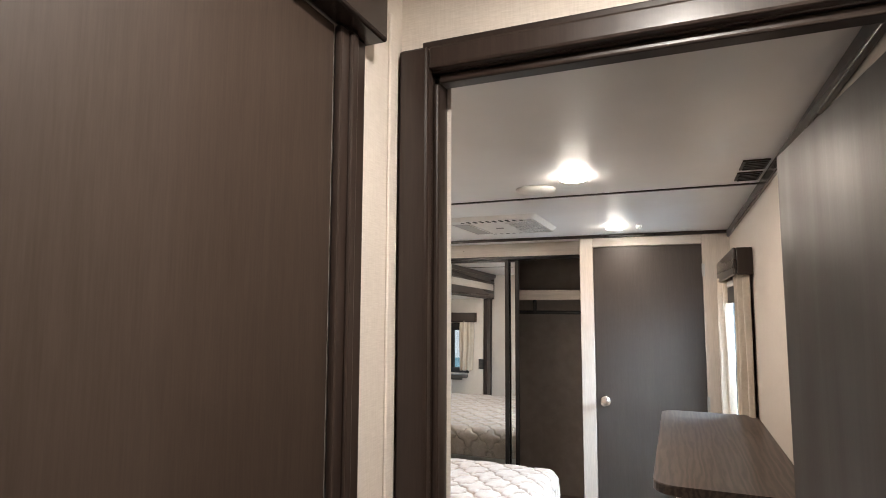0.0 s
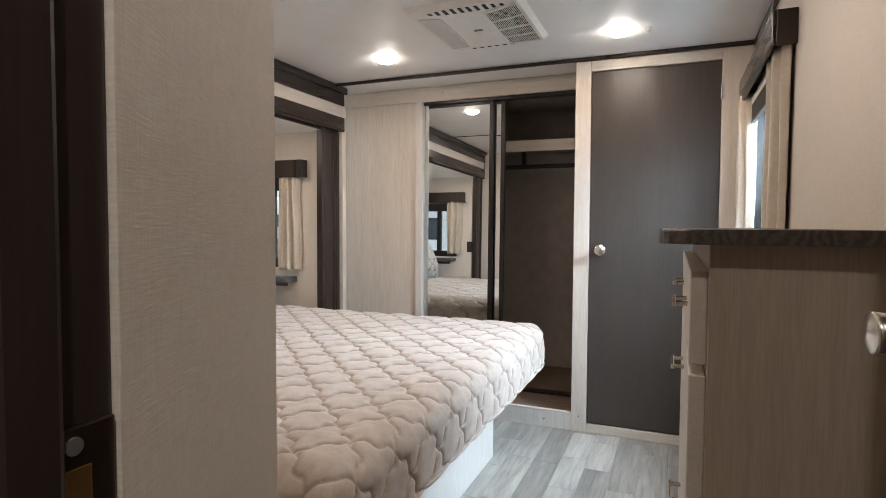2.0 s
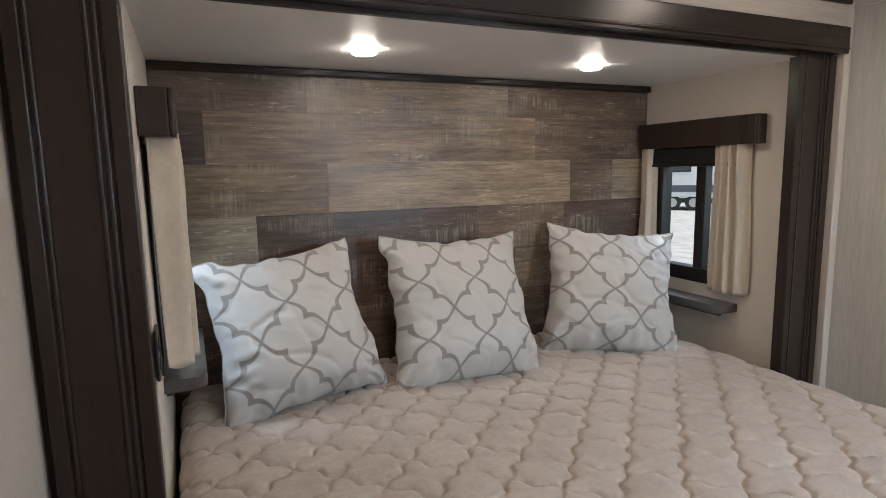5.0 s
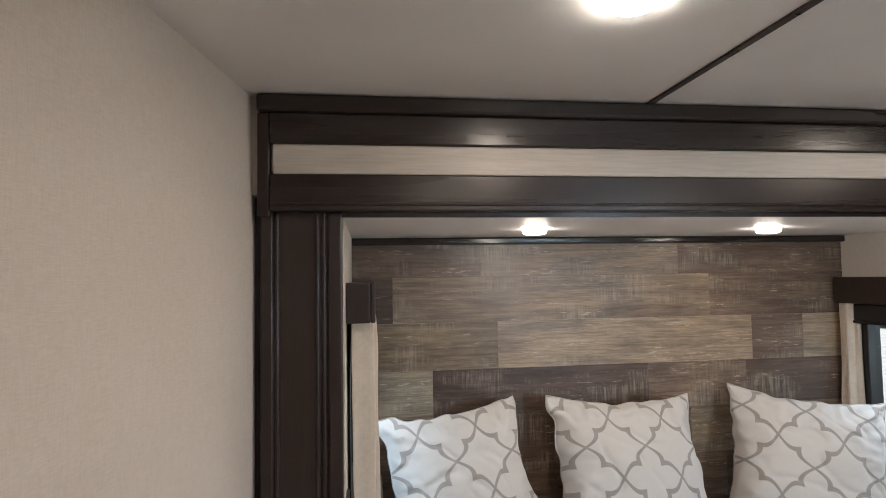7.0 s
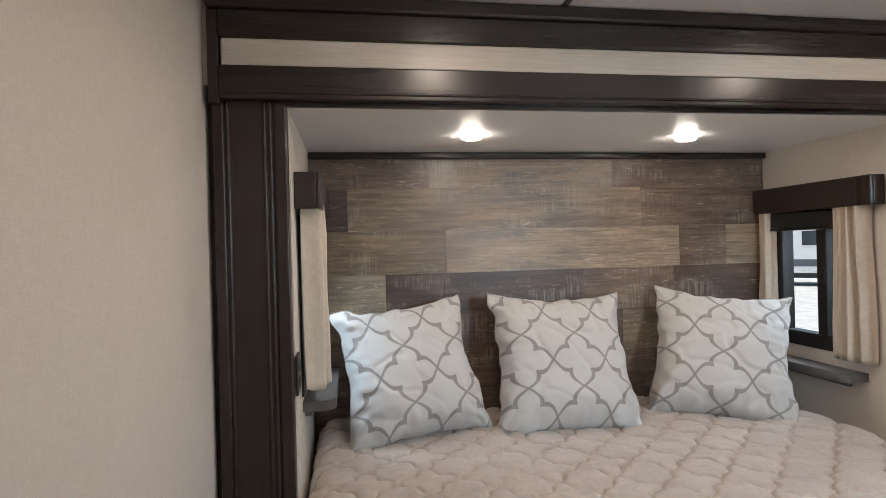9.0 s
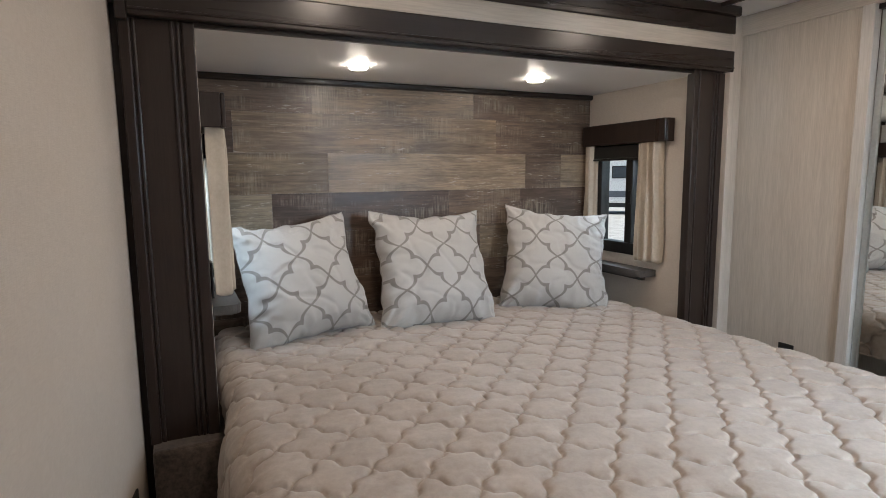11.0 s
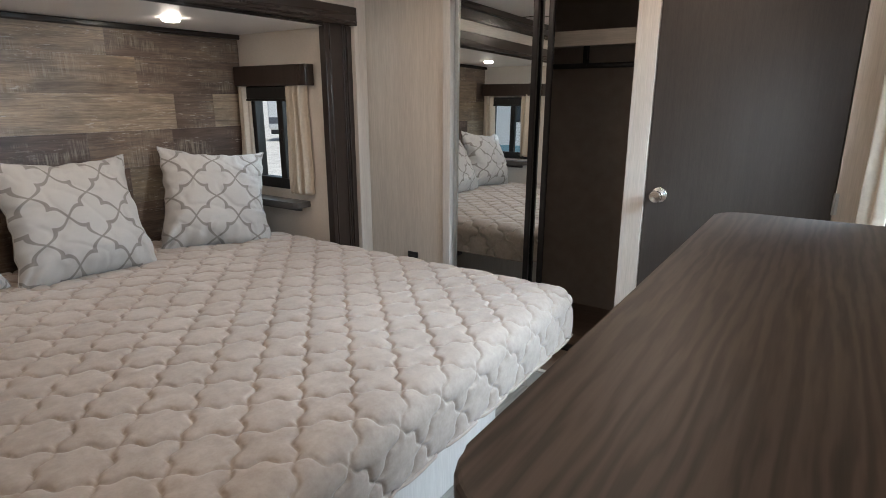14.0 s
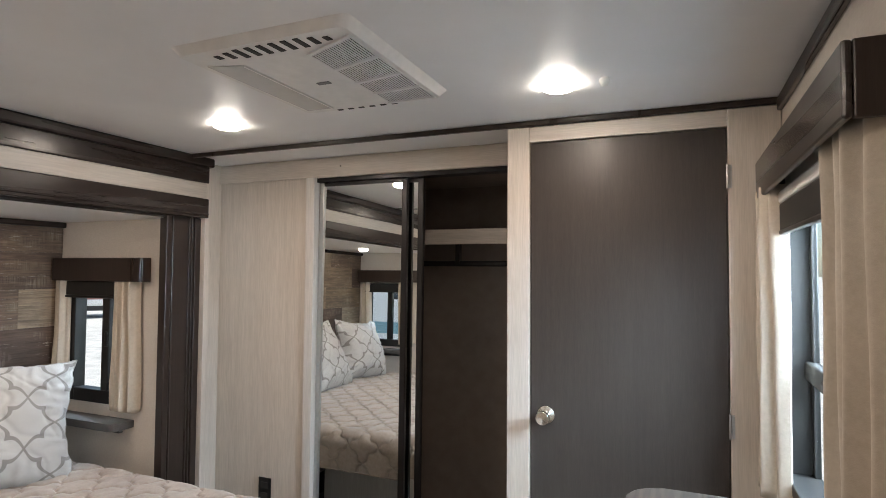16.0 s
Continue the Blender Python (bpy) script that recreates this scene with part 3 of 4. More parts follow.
def puck_lamp(x, y, z, r=0.049):
    la = thing("ceiling_light", (x, y, z), "round white puck light glowing on the ceiling", "ceiling light", "puck lights")
    m = Matrix.Translation((x, y, z)) @ Matrix.Rotation(math.pi, 4, "X")
    part("ring", add_lathe(bmesh.new(), [(r * 1.07, 0), (r * 1.05, 0.0015), (r, 0.003), (r * 0.96, 0.003)], m), M_WHITE, la, "white trim ring", True)
    part("lens", add_lathe(bmesh.new(), [(r * 0.985, 0.002), (r * 0.95, 0.012), (r * 0.82, 0.0165), (r * 0.45, 0.0188), (r * 0.05, 0.0195)], m), M_LENS, la, "glowing frosted lens", True)


# the hall's puck is an added one, out of view
for lx, ly in ROOM_LAMPS + UNSEEN_HALL_LAMPS:
    puck_lamp(lx, ly, CEIL)
for lx, ly in SLIDE_LAMPS:
    puck_lamp(lx, ly, SLIDE_CEIL, 0.040)


def air_conditioner():
    """Ceiling panel: a tapered shell with a louvred intake, a smooth closed outlet and short air slots at both ends."""
    x0, x1, y0, y1, deep = -0.830, -0.331, 3.760, 4.310, 0.021
    cx, cy = (x0 + x1) / 2, (y0 + y1) / 2
    ac = thing("air_conditioner", (cx, cy, CEIL), "white ceiling air conditioner panel with grilles", "air conditioner")
    bm = add_prism(bmesh.new(), rounded(x0, x1, y0, y1, (0.02,) * 4), CEIL - deep, CEIL)
    for v in bm.verts:
        if v.co.z < CEIL - 0.01:
            v.co.x = cx + (v.co.x - cx) * 0.925
            v.co.y = cy + (v.co.y - cy) * 0.95
    part("body", bm, M_WHITE, ac)
    z = CEIL - deep
    gx0, gx1 = -0.505, -0.362
    shade = bmesh.new()
    top = [(gx0, 3.875), (gx1, 3.812), (gx1, 4.272), (gx0, 4.272)]
    part("grille", add_prism(shade, top, z - 0.0015, z + 0.002), M_SLOT, ac, "dark louvred intake")
    count = 18
    for i in range(count + 1):
        x = gx0 + (gx1 - gx0) * i / count
        ya = 3.875 - 0.063 * i / count
        part("slat", box(x - 0.0016, x + 0.0016, ya, 4.272, z - 0.0035, z - 0.001), M_WHITE, ac)
    for f in (0.0, 0.27, 0.53, 0.77, 1.0):
        y = 3.872 + 0.40 * f
        lift = 0.058 * (1 - f)
        bar = add_prism(bmesh.new(), [(gx0 - 0.004, y - 0.005), (gx1 + 0.004, y - lift - 0.005), (gx1 + 0.004, y - lift + 0.005), (gx0 - 0.004, y + 0.005)], z - 0.006, z - 0.001)
        part("bar", bar, M_WHITE, ac)
    part("outlet_flap", add_prism(bmesh.new(), [(-0.79, 3.845), (-0.70, 3.875), (-0.70, 4.262), (-0.79, 4.262)], z - 0.003, z + 0.002), M_FLAP, ac, "smooth pale grey outlet flap")
    part("flap_edge", box(-0.702, -0.697, 3.875, 4.262, z - 0.005, z), M_WHITE, ac)
    for i in range(10):
        x = -0.722 + i * 0.034
        size = 0.4 + 0.6 * min(1.0, 0.55 * min(i, 9 - i))
        part("slot", add_prism(bmesh.new(), [(x - 0.006, 3.812 - 0.024 * size), (x + 0.008, 3.812 - 0.024 * size), (x + 0.010, 3.812 + 0.024 * size), (x - 0.004, 3.812 + 0.024 * size)], z - 0.002, z + 0.002), M_SLOT, ac, "dark air slot")
    for i in range(6):
        x = -0.70 + i * 0.038
        part("slot", box(x, x + 0.018, 4.288, 4.297, z - 0.002, z + 0.002), M_SLOT, ac, "dark air slot")
    part("badge", box(-0.612, -0.572, 4.05, 4.066, z - 0.003, z, bevel=0.001), M_GRILLE, ac, "small grey badge")


air_conditioner()
dv = thing("ceiling_vent", (-0.2, 3.21, CEIL), "round white ceiling vent cover", "ceiling vent")
part("plate", add_lathe(bmesh.new(), [(0.075, 0), (0.075, 0.004), (0.066, 0.014), (0.03, 0.018), (0.004, 0.019)], Matrix.Translation((-0.2, 3.21, CEIL)) @ Matrix.Rotation(math.pi, 4, "X")), M_WHITE, dv, "", True)
dt = thing("sprinkler_cap", (0.105, 4.36, CEIL), "tiny white round cap on the ceiling", "cap")
part("cap", add_lathe(bmesh.new(), [(0.014, 0), (0.014, 0.01), (0.009, 0.02), (0.002, 0.021)], Matrix.Translation((0.105, 4.36, CEIL)) @ Matrix.Rotation(math.pi, 4, "X"), 16), M_WHITE, dt, "", True)
rg = thing("ceiling_register", (0.495, 3.16, CEIL), "two dark square air registers in the ceiling", "air register")
for ry in (3.075, 3.245):
    part("frame", box(0.48, 0.555, ry - 0.062, ry + 0.062, CEIL - 0.005, CEIL, bevel=0.002), M_DARK, rg)
    for i in range(5):
        part("louvre", box(0.488, 0.547, ry - 0.05 + i * 0.022, ry - 0.04 + i * 0.022, CEIL - 0.009, CEIL - 0.005), M_BLACK_PLASTIC, rg)

# ---- slide-out trim: fascia and posts ----
fa = thing("slide_fascia", (-1.79, 3.6, 1.72), "dark wood fascia with a light wood band over the bed", "fascia", "", "structure")
FY0, FY1 = 2.412, 4.828
part("lower_board", box(-1.80, -1.766, FY0, FY1, 1.712, 1.803, bevel=0.004), M_DARK_Y, fa)
part("lower_bead", box(-1.79, -1.761, FY0 + 0.002, FY1 - 0.002, 1.725, 1.733, bevel=0.003), M_DARK_Y, fa)
part("soffit", box(-1.8155, -1.801, FY0 + 0.17, FY1 - 0.21, 1.7005, 1.74), M_DARK_Y, fa)
part("light_band", box(-1.80, -1.772, FY0 + 0.006, FY1 - 0.006, 1.803, 1.877, bevel=0.004), M_LIGHT_Y, fa, "light grained wood band")
part("upper_board", box(-1.80, -1.766, FY0, FY1, 1.877, 1.953, bevel=0.004), M_DARK_Y, fa)
part("crown", box(-1.80, -1.752, FY0 - 0.03, FY1 + 0.02, 1.953, CEIL - 0.001, bevel=0.009), M_DARK_Y, fa)
part("end_cap", box(-1.80, -1.772, FY0 - 0.03, FY0, 1.70, 1.953, bevel=0.004), M_DARK, fa)


def slide_post(y0, y1):
    p = thing("slide_post", (-1.80, y0, 0.45), "dark fluted wood post beside the bed slide-out", "post", "slide posts", "structure")
    part("board", box(-1.84, -1.806, y0, y1, 0.45, 1.765, bevel=0.003), M_DARK, p)
    w = y1 - y0
    for a, b, d in ((0.0, 0.030, 0.008), (0.034, 0.044, 0.006), (w - 0.066, w - 0.056, 0.006), (w - 0.050, w - 0.040, 0.007), (w - 0.034, w, 0.010)):
        part("bead", box(-1.815, -1.806 + d, y0 + a, y0 + b, 0.452, 1.711, bevel=0.004), M_DARK, p)


slide_post(2.385, 2.582)
slide_post(4.62, 4.812)
structure("trim_post_edge", box(-1.80, -1.772, 4.8125, 4.846, 0.0, 1.953, bevel=0.003), M_LIGHT, "pale edge strip beside the dark post", "trim")
structure("slide_platform", box(SX, -1.735, 2.39, 4.80, 0.26, 0.455, bevel=0.012, segments=3), M_CARPET, "speckled brown carpet on the slide-out platform", "platform")
structure("slide_skirt", box(-2.0, -1.78, 2.37, 4.812, -0.01, 0.26), M_DARK_Y, "dark skirt under the slide-out platform", "skirt")

# ---- bed ----
def trellis(x, y, period):
    """Distance-like value to the stitching: two families of crossing wavy lines."""
    k = 2 * math.pi / period
    u, v = x * k, y * k
    p, q = (u + v) / 2, (u - v) / 2

    def line(a, c):
        cc = math.cos(c)
        h = math.copysign(1.0, cc) * (0.18 * math.sin(2 * c) ** 2 - 0.30 * abs(cc) ** 4)
        return abs(math.cos(a - math.sin(a) * h))
    return min(line(p, q), line(q, p))


def quilt_mesh():
    """Quilted cover: a dense sheet drawn over the mattress, falling over foot and sides, with puffs between the stitch lines."""
    x0, x1, y0, y1, top = SX + 0.02, -0.385, 2.605, 4.59, 0.604
    drop, side_drop, r = 0.17, 0.33, 0.075
    nx, ny = 540, 560
    sx0, sx1 = x0, x1 + drop + 0.02
    sy0, sy1 = y0 - side_drop, y1 + drop + 0.02

    def over(s, edge, sign):
        """Lays a length s along the sheet over a rounded edge: returns (place, drop)."""
        d = sign * (s - edge)
        if d < -r:
            return s, 0.0
        arc = r * math.pi / 2
        t = d + r
        if t < arc:
            a = t / r
            return edge - sign * r + sign * r * math.sin(a), r * (1 - math.cos(a))
        return edge, r + (t - arc)
    grid = []
    for i in range(nx + 1):
        row = []
        for j in range(ny + 1):
            s = sx0 + (sx1 - sx0) * i / nx
            w = sy0 + (sy1 - sy0) * j / ny
            x, dx = over(s, x1, 1)
            if w > 3.6:
                y, dy = over(w, y1, 1)
            else:
                y, dy = over(w, y0, -1)
            d = max(dx, dy) if min(dx, dy) <= 0 else (dx ** 3 + dy ** 3) ** (1 / 3)
            if w <= 3.6:
                free = min(1.0, max(0.0, (x + 1.72) / 0.14))
                d = min(d, 0.144 + 0.30 * free)
                y -= free * (0.028 * min(1.0, dy / r) + 0.16 * max(0.0, d - r))
            if dx > 0 and dy > 0:
                c = min(dx, dy, r) / r
                x -= 0.030 * c
                y -= 0.030 * c * (1 if w > 3.6 else -1)
            d = min(d, 0.21 if w > 3.6 else 0.21 + 0.19 * min(1.0, max(0.0, dy) / 0.25))
            e = trellis(s, w, 0.185)
            puff = 0.0105 * (1 - math.exp(-e / 0.095)) + 0.0075 * math.sqrt(min(1.0, e)) - 0.013
            lump = 0.009 * noise.noise(Vector((s * 2.3, w * 2.3, 1.0))) + 0.004 * noise.noise(Vector((s * 7, w * 7, 4.0)))
            crease = 0.0025 * noise.noise(Vector((s * 30, w * 18, 9.0))) + 0.0022 * math.exp(-e / 0.25) * noise.noise(Vector((s * 75, w * 60, 2.0)))
            side = min(1.0, d / r)
            h = puff + lump + crease
            z = top - d + h * (1 - 0.7 * side)
            if dx > 0:
                x += h * side
            if dy > 0:
                y += h * side * (1 if w > 3.6 else -1)
            row.append((x, y, z))
        grid.append(row)
    me = bpy.data.meshes.new("quilt")
    flat = [p for row in grid for p in row]
    faces = [(i * (ny + 1) + j, (i + 1) * (ny + 1) + j, (i + 1) * (ny + 1) + j + 1, i * (ny + 1) + j + 1) for i in range(nx) for j in range(ny)]
    return me, flat, faces


bed = thing("bed", (-1.4, 3.63, 0), "wide platform bed with a pale base built into the slide-out", "bed")
part("base", box(-1.80, -0.558, 3.0, 4.225, 0, 0.40, bevel=0.003), M_WHITE_WOOD, bed, "pale wooden bed base")
part("deck", box(SX + 0.02, -0.46, 2.67, 4.56, 0.40, 0.418), M_WHITE_WOOD, bed)
part("mattress", add_prism(bmesh.new(), rounded(SX + 0.02, -0.44, 2.67, 4.54, (0.02, 0.08, 0.08, 0.02)), 0.418, 0.55, 0.05), M_WHITE, bed)
me, flat, faces = quilt_mesh()
me.from_pydata(flat, [], faces)
me.materials.append(M_QUILT)
for poly in me.polygons:
    poly.use_smooth = True
quilt = thing("quilt", (-1.4, 3.6, 0.43), "taupe velvet quilt with wavy trellis stitching on the bed", "quilt")
for v in me.vertices:
    v.co -= ORIGIN[quilt]
cover = new("cover", me)
cover.parent = quilt
NX, NQ = 541, 561
rim = [flat[i * NQ] for i in range(NX)] + [flat[(NX - 1) * NQ + j] for j in range(NQ)] + [flat[i * NQ + NQ - 1] for i in range(NX - 1, -1, -1)]
bm = bmesh.new()
ring = []
for k in range(0, len(rim), 3):
    a, b = Vector(rim[max(0, k - 3)]), Vector(rim[min(len(rim) - 1, k + 3)])
    way = (b - a).normalized() if (b - a).length > 1e-6 else Vector((1, 0, 0))
    up = Vector((0, 0, 1))
    out = way.cross(up).normalized()
    ring.append([bm.verts.new(Vector(rim[k]) + 0.005 * (math.cos(g) * out + math.sin(g) * up)) for g in (0, 1.05, 2.1, 3.14, 4.19, 5.24)])
for r0, r1 in zip(ring, ring[1:]):
    for g in range(6):
        bm.faces.new((r0[g], r0[(g + 1) % 6], r1[(g + 1) % 6], r1[g]))
part("hem_binding", bm, M_QUILT, quilt, "", True)


def pillow_mesh(seed):
    rnd = random.Random(seed)
    ox = rnd.uniform(0, 50)
    bm = bmesh.new()
    n, half = 72, (0.262, 0.268, 0.29, 0.28)[seed]
    sides = {}
    for sgn in (-1, 1):
        for i in range(n + 1):
            for j in range(n + 1):
                u, v = -1 + 2 * i / n, -1 + 2 * j / n
                if sgn == 1 and (i in (0, n) or j in (0, n)):
                    sides[(1, i, j)] = sides[(-1, i, j)]
                    continue
                x = half * u * (1 - 0.12 * (1 - v * v) ** 1.0 * abs(u) ** 2) * (1 - 0.035 * v)
                z = half * v * (1 - 0.12 * (1 - u * u) ** 1.0 * abs(v) ** 2)
                t = 0.138 * (1 - 0.30 * v) * (max(0, 1 - abs(u) ** 2.6) * max(0, 1 - abs(v) ** 2.6)) ** 0.62
                edge = max(abs(u), abs(v))
                t += (0.012 * noise.noise(Vector((u * 2.5 + ox, v * 2.5, sgn * 2))) + 0.009 * edge ** 3 * noise.noise(Vector((u * 9 + ox, v * 9, 3 + sgn)))) * (1 - edge ** 6)
                corner = (abs(u) * abs(v)) ** 1.5
                floor_t = 0.016 * (1 - edge ** 3)
                t += 0.016 * corner * math.sin(9 * math.atan2(1.05 - abs(v), 1.05 - abs(u)) + ox + u + v) * (1 - edge ** 8)
                t += 0.013 * max(0, edge - 0.5) * noise.noise(Vector((u * (9 if abs(v) > abs(u) else 3) + ox, v * (3 if abs(v) > abs(u) else 9), 5 + sgn))) * 4 * (1 - edge ** 6)
                t -= 0.009 * max(0.0, 1 - abs(noise.noise(Vector((u * 1.8 + ox, v * 2.4 + u, 11 + sgn)))) * 9) * (1 - edge ** 4)
                # folds that run out from the lower corners and along the bottom seam
                fan = math.atan2(v + 1.12, abs(u) - 1.12 if abs(u) < 1.12 else 0.0)
                reach = math.hypot(v + 1.0, 1.0 - abs(u))
                t += 0.013 * math.sin(15 * fan + 3 * math.sin(4 * reach + ox)) * max(0.0, 1 - reach / 0.8) * (1 - edge ** 10)
                t += 0.009 * max(0.0, -v - 0.45) * math.sin(17 * u + ox + 4 * v) * (1 - edge ** 10)
                t = max(t, floor_t)
                wob = 0.015 * noise.noise(Vector((u * 4 + ox, v * 4, 7.0))) * edge
                sides[(sgn, i, j)] = bm.verts.new((x + wob, sgn * t, z + wob))
    for sgn in (-1, 1):
        for i in range(n):
            for j in range(n):
                q = [sides[(sgn, i, j)], sides[(sgn, i + 1, j)], sides[(sgn, i + 1, j + 1)], sides[(sgn, i, j + 1)]]
                bm.faces.new(q if sgn < 0 else q[::-1])
    rim_steps = [(i, 0) for i in range(n)] + [(n, j) for j in range(n)] + [(n - i, n) for i in range(n)] + [(0, n - j) for j in range(n)]
    return bm, [sides[(-1, i, j)].co.copy() for i, j in rim_steps]


def seam_mesh(ring, r=0.0028):
    """A thin sewn welt round a pillow's edge."""
    bm = bmesh.new()
    loops = []
    for k, p in enumerate(ring):
        way = (ring[(k + 1) % len(ring)] - ring[k - 1]).normalized()
        side = way.cross(Vector((0, 1, 0))).normalized()
        loops.append([bm.verts.new(p + r * (math.cos(g) * side + math.sin(g) * Vector((0, 1, 0)))) for g in (0, 1.257, 2.513, 3.77, 5.027)])
    for k in range(len(loops)):
        a, b = loops[k], loops[(k + 1) % len(loops)]
        for g in range(5):
            bm.faces.new((a[g], a[(g + 1) % 5], b[(g + 1) % 5], b[g]))
    return bm


for seed, m, note in ((1, pose(-2.315, 2.96, 0.832, -20, -5, 100), "slumped against the headboard"), (2, pose(-2.315, 3.568, 0.826, -23, 2, 90), "in the middle of the headboard"), (3, pose(-2.30, 4.248, 0.818, -22, 6, 66), "turned towards the bed's middle")):
    body, ring = pillow_mesh(seed)
    pl = link("throw_pillow", body, M_PILLOW, True)
    pl.matrix_world = m
    part("seam", seam_mesh(ring), M_SEAM, pl, "pale sewn seam", True)
    pl.color = (*((0.0, 0.0), (0.18, 0.10), (0.92, 0.05), (0.10, 0.55))[seed], 0, 1)
    tagged(pl, "off-white pillow with grey trellis pattern, " + note, "pillow", "throw pillows")


# ---- side shelves, valances, curtains and windows ----
def side_shelf(y_wall, sgn, z):
    s = thing("bedside_shelf", (-2.3, y_wall, z), "small grey wood bedside shelf with a rounded corner", "shelf", "bedside shelves")
    ya, yb = sorted((y_wall, y_wall - sgn * 0.105))
    rad = (0.0, 0.04, 0.0, 0.0) if sgn > 0 else (0.0, 0.0, 0.04, 0.0)
    part("board", add_prism(bmesh.new(), rounded(SX + 0.014, -2.03, ya, yb, rad), z - 0.034, z, 0.003), M_SHELF, s)
    part("cleat", box(-2.50, -2.10, *sorted((y_wall - sgn * 0.001, y_wall - sgn * 0.02)), z - 0.065, z - 0.034), M_SHELF, s)


side_shelf(SY1, 1, 0.778)
side_shelf(SY0, -1, 0.815)


def valance(axis, wall, sgn, a0, a1, z0, z1, depth, label):
    """A boxed valance on a wall: front, two ends and a top board."""
    def b(a, c, d0, d1, zl, zh, bev=0.003):
        lo, hi = sorted((wall - sgn * d0, wall - sgn * d1))
        return box(lo, hi, a, c, zl, zh, bevel=bev) if axis == "x" else box(a, c, lo, hi, zl, zh, bevel=bev)
    at = (wall, a0, z0) if axis == "x" else (a0, wall, z0)
    v = thing("valance", at, label, "valance", "window valances")
    part("front", b(a0, a1, depth - 0.014, depth, z0, z1, 0.005), M_DARK_Y if axis == "x" else M_DARK, v)
    part("end", b(a0, a0 + 0.014, 0.0005, depth - 0.014, z0, z1), M_DARK, v)
    part("end", b(a1 - 0.014, a1, 0.0005, depth - 0.014, z0, z1), M_DARK, v)
    part("top_board", b(a0 + 0.014, a1 - 0.014, 0.0005, depth - 0.014, z1 - 0.016, z1 - 0.002), M_DARK, v)


def curtain(axis, wall, sgn, a0, a1, z0, z1, folds, seed, amp=0.017, flare=0.0, off=0.036):
    """A gathered curtain panel with soft folds and a ruffled hem."""
    bm = bmesh.new()
    nu, nv = folds * 14, 36
    layers = []
    for lay in (0, 1):
        rows = []
        for j in range(nv + 1):
            f = j / nv
            z = z1 + (z0 - z1) * f
            row = []
            for i in range(nu + 1):
                g = i / nu
                squeeze = 1 + flare * (f - 0.5) * 2
                mid = (a0 + a1) / 2
                a = mid + (a0 + (a1 - a0) * g - mid) * squeeze * (0.93 + 0.07 * math.cos(f * 5 + seed))
                ph = 2 * math.pi * folds * g + 0.5 * math.sin(f * 2.2 + seed)
                w = amp * (0.75 + 0.35 * math.sin(g * 9 + seed)) * math.sin(ph) * (0.75 + 0.35 * f)
                w += 0.006 * noise.noise(Vector((g * 4 + seed, f * 3, 0)))
                d = off * min(1.0, 0.2 + 5 * min(g, 1 - g)) + w * min(1.0, 0.3 + 4 * min(g, 1 - g)) + 0.004 + lay * 0.003
                zz = z + (0.006 * math.sin(ph * 1.0 + 1) if j == nv else 0)
                row.append(bm.verts.new((wall - sgn * d, a, zz) if axis == "x" else (a, wall - sgn * d, zz)))
            rows.append(row)
        layers.append(rows)
    for rows in layers:
        for j in range(nv):
            for i in range(nu):
                bm.faces.new((rows[j][i], rows[j][i + 1], rows[j + 1][i + 1], rows[j + 1][i]))
    a, b = layers
    for j in range(nv):
        for i in (0, nu):
            bm.faces.new((a[j][i], a[j + 1][i], b[j + 1][i], b[j][i]))
    for i in range(nu):
        for j in (0, nv):
            bm.faces.new((a[j][i], a[j][i + 1], b[j][i + 1], b[j][i]))
    c = link("curtain", bm, M_CURTAIN, True)
    return tagged(c, "cream cloth curtain panel gathered under a dark valance", "curtain", "curtains")


def sash_window(name, axis, wall, thick, a0, a1, z0, z1, mull, f=0.045, proud=0.15):
    """A black-framed sliding window set in its opening, with glass and a centre stile."""
    at = (wall, (a0 + a1) / 2, z0) if axis == "x" else ((a0 + a1) / 2, wall, z0)
    w = thing(name, at, "black framed sliding window with bright daylight outside", "window", "", "structure")

    def b(c0, c1, zl, zh, d0, d1, bev=0.004):
        lo, hi = sorted((wall + d0 * thick, wall + d1 * thick))
        return box(lo, hi, c0, c1, zl, zh, bevel=bev) if axis == "x" else box(c0, c1, lo, hi, zl, zh, bevel=bev)
    for c0, c1, zl, zh in ((a0 - 0.012, a0 + f, z0 - 0.012, z1 + 0.012), (a1 - f, a1 + 0.012, z0 - 0.012, z1 + 0.012)):
        part("window_frame", b(c0, c1, zl, zh, -proud, 1.05), M_BLACK_PLASTIC, w)
    for zl, zh in ((z0 - 0.012, z0 + f * 0.85), (z1 - f, z1 + 0.012)):
        part("window_frame", b(a0 + f, a1 - f, zl, zh, 0.01 - proud, 1.04), M_BLACK_PLASTIC, w)
    part("centre_stile", b(mull - 0.024, mull + 0.024, z0 + f * 0.8, z1 - f, 0.1 - proud, 0.8), M_BLACK_PLASTIC, w)
    part("latch", b(mull + 0.004, mull + 0.02, (z0 + z1) / 2 - 0.02, (z0 + z1) / 2 + 0.05, -0.2, 0.0, 0.003), M_BLACK, w, "black window latch")
    for c0, c1, d in ((a0 + f, mull, 0.45), (mull, a1 - f, 0.55)):
        g = part("pane", b(c0, c1, z0 + f * 0.8, z1 - f, d, d + 0.06, 0.0), M_GLASS, w)
        g.visible_shadow = False


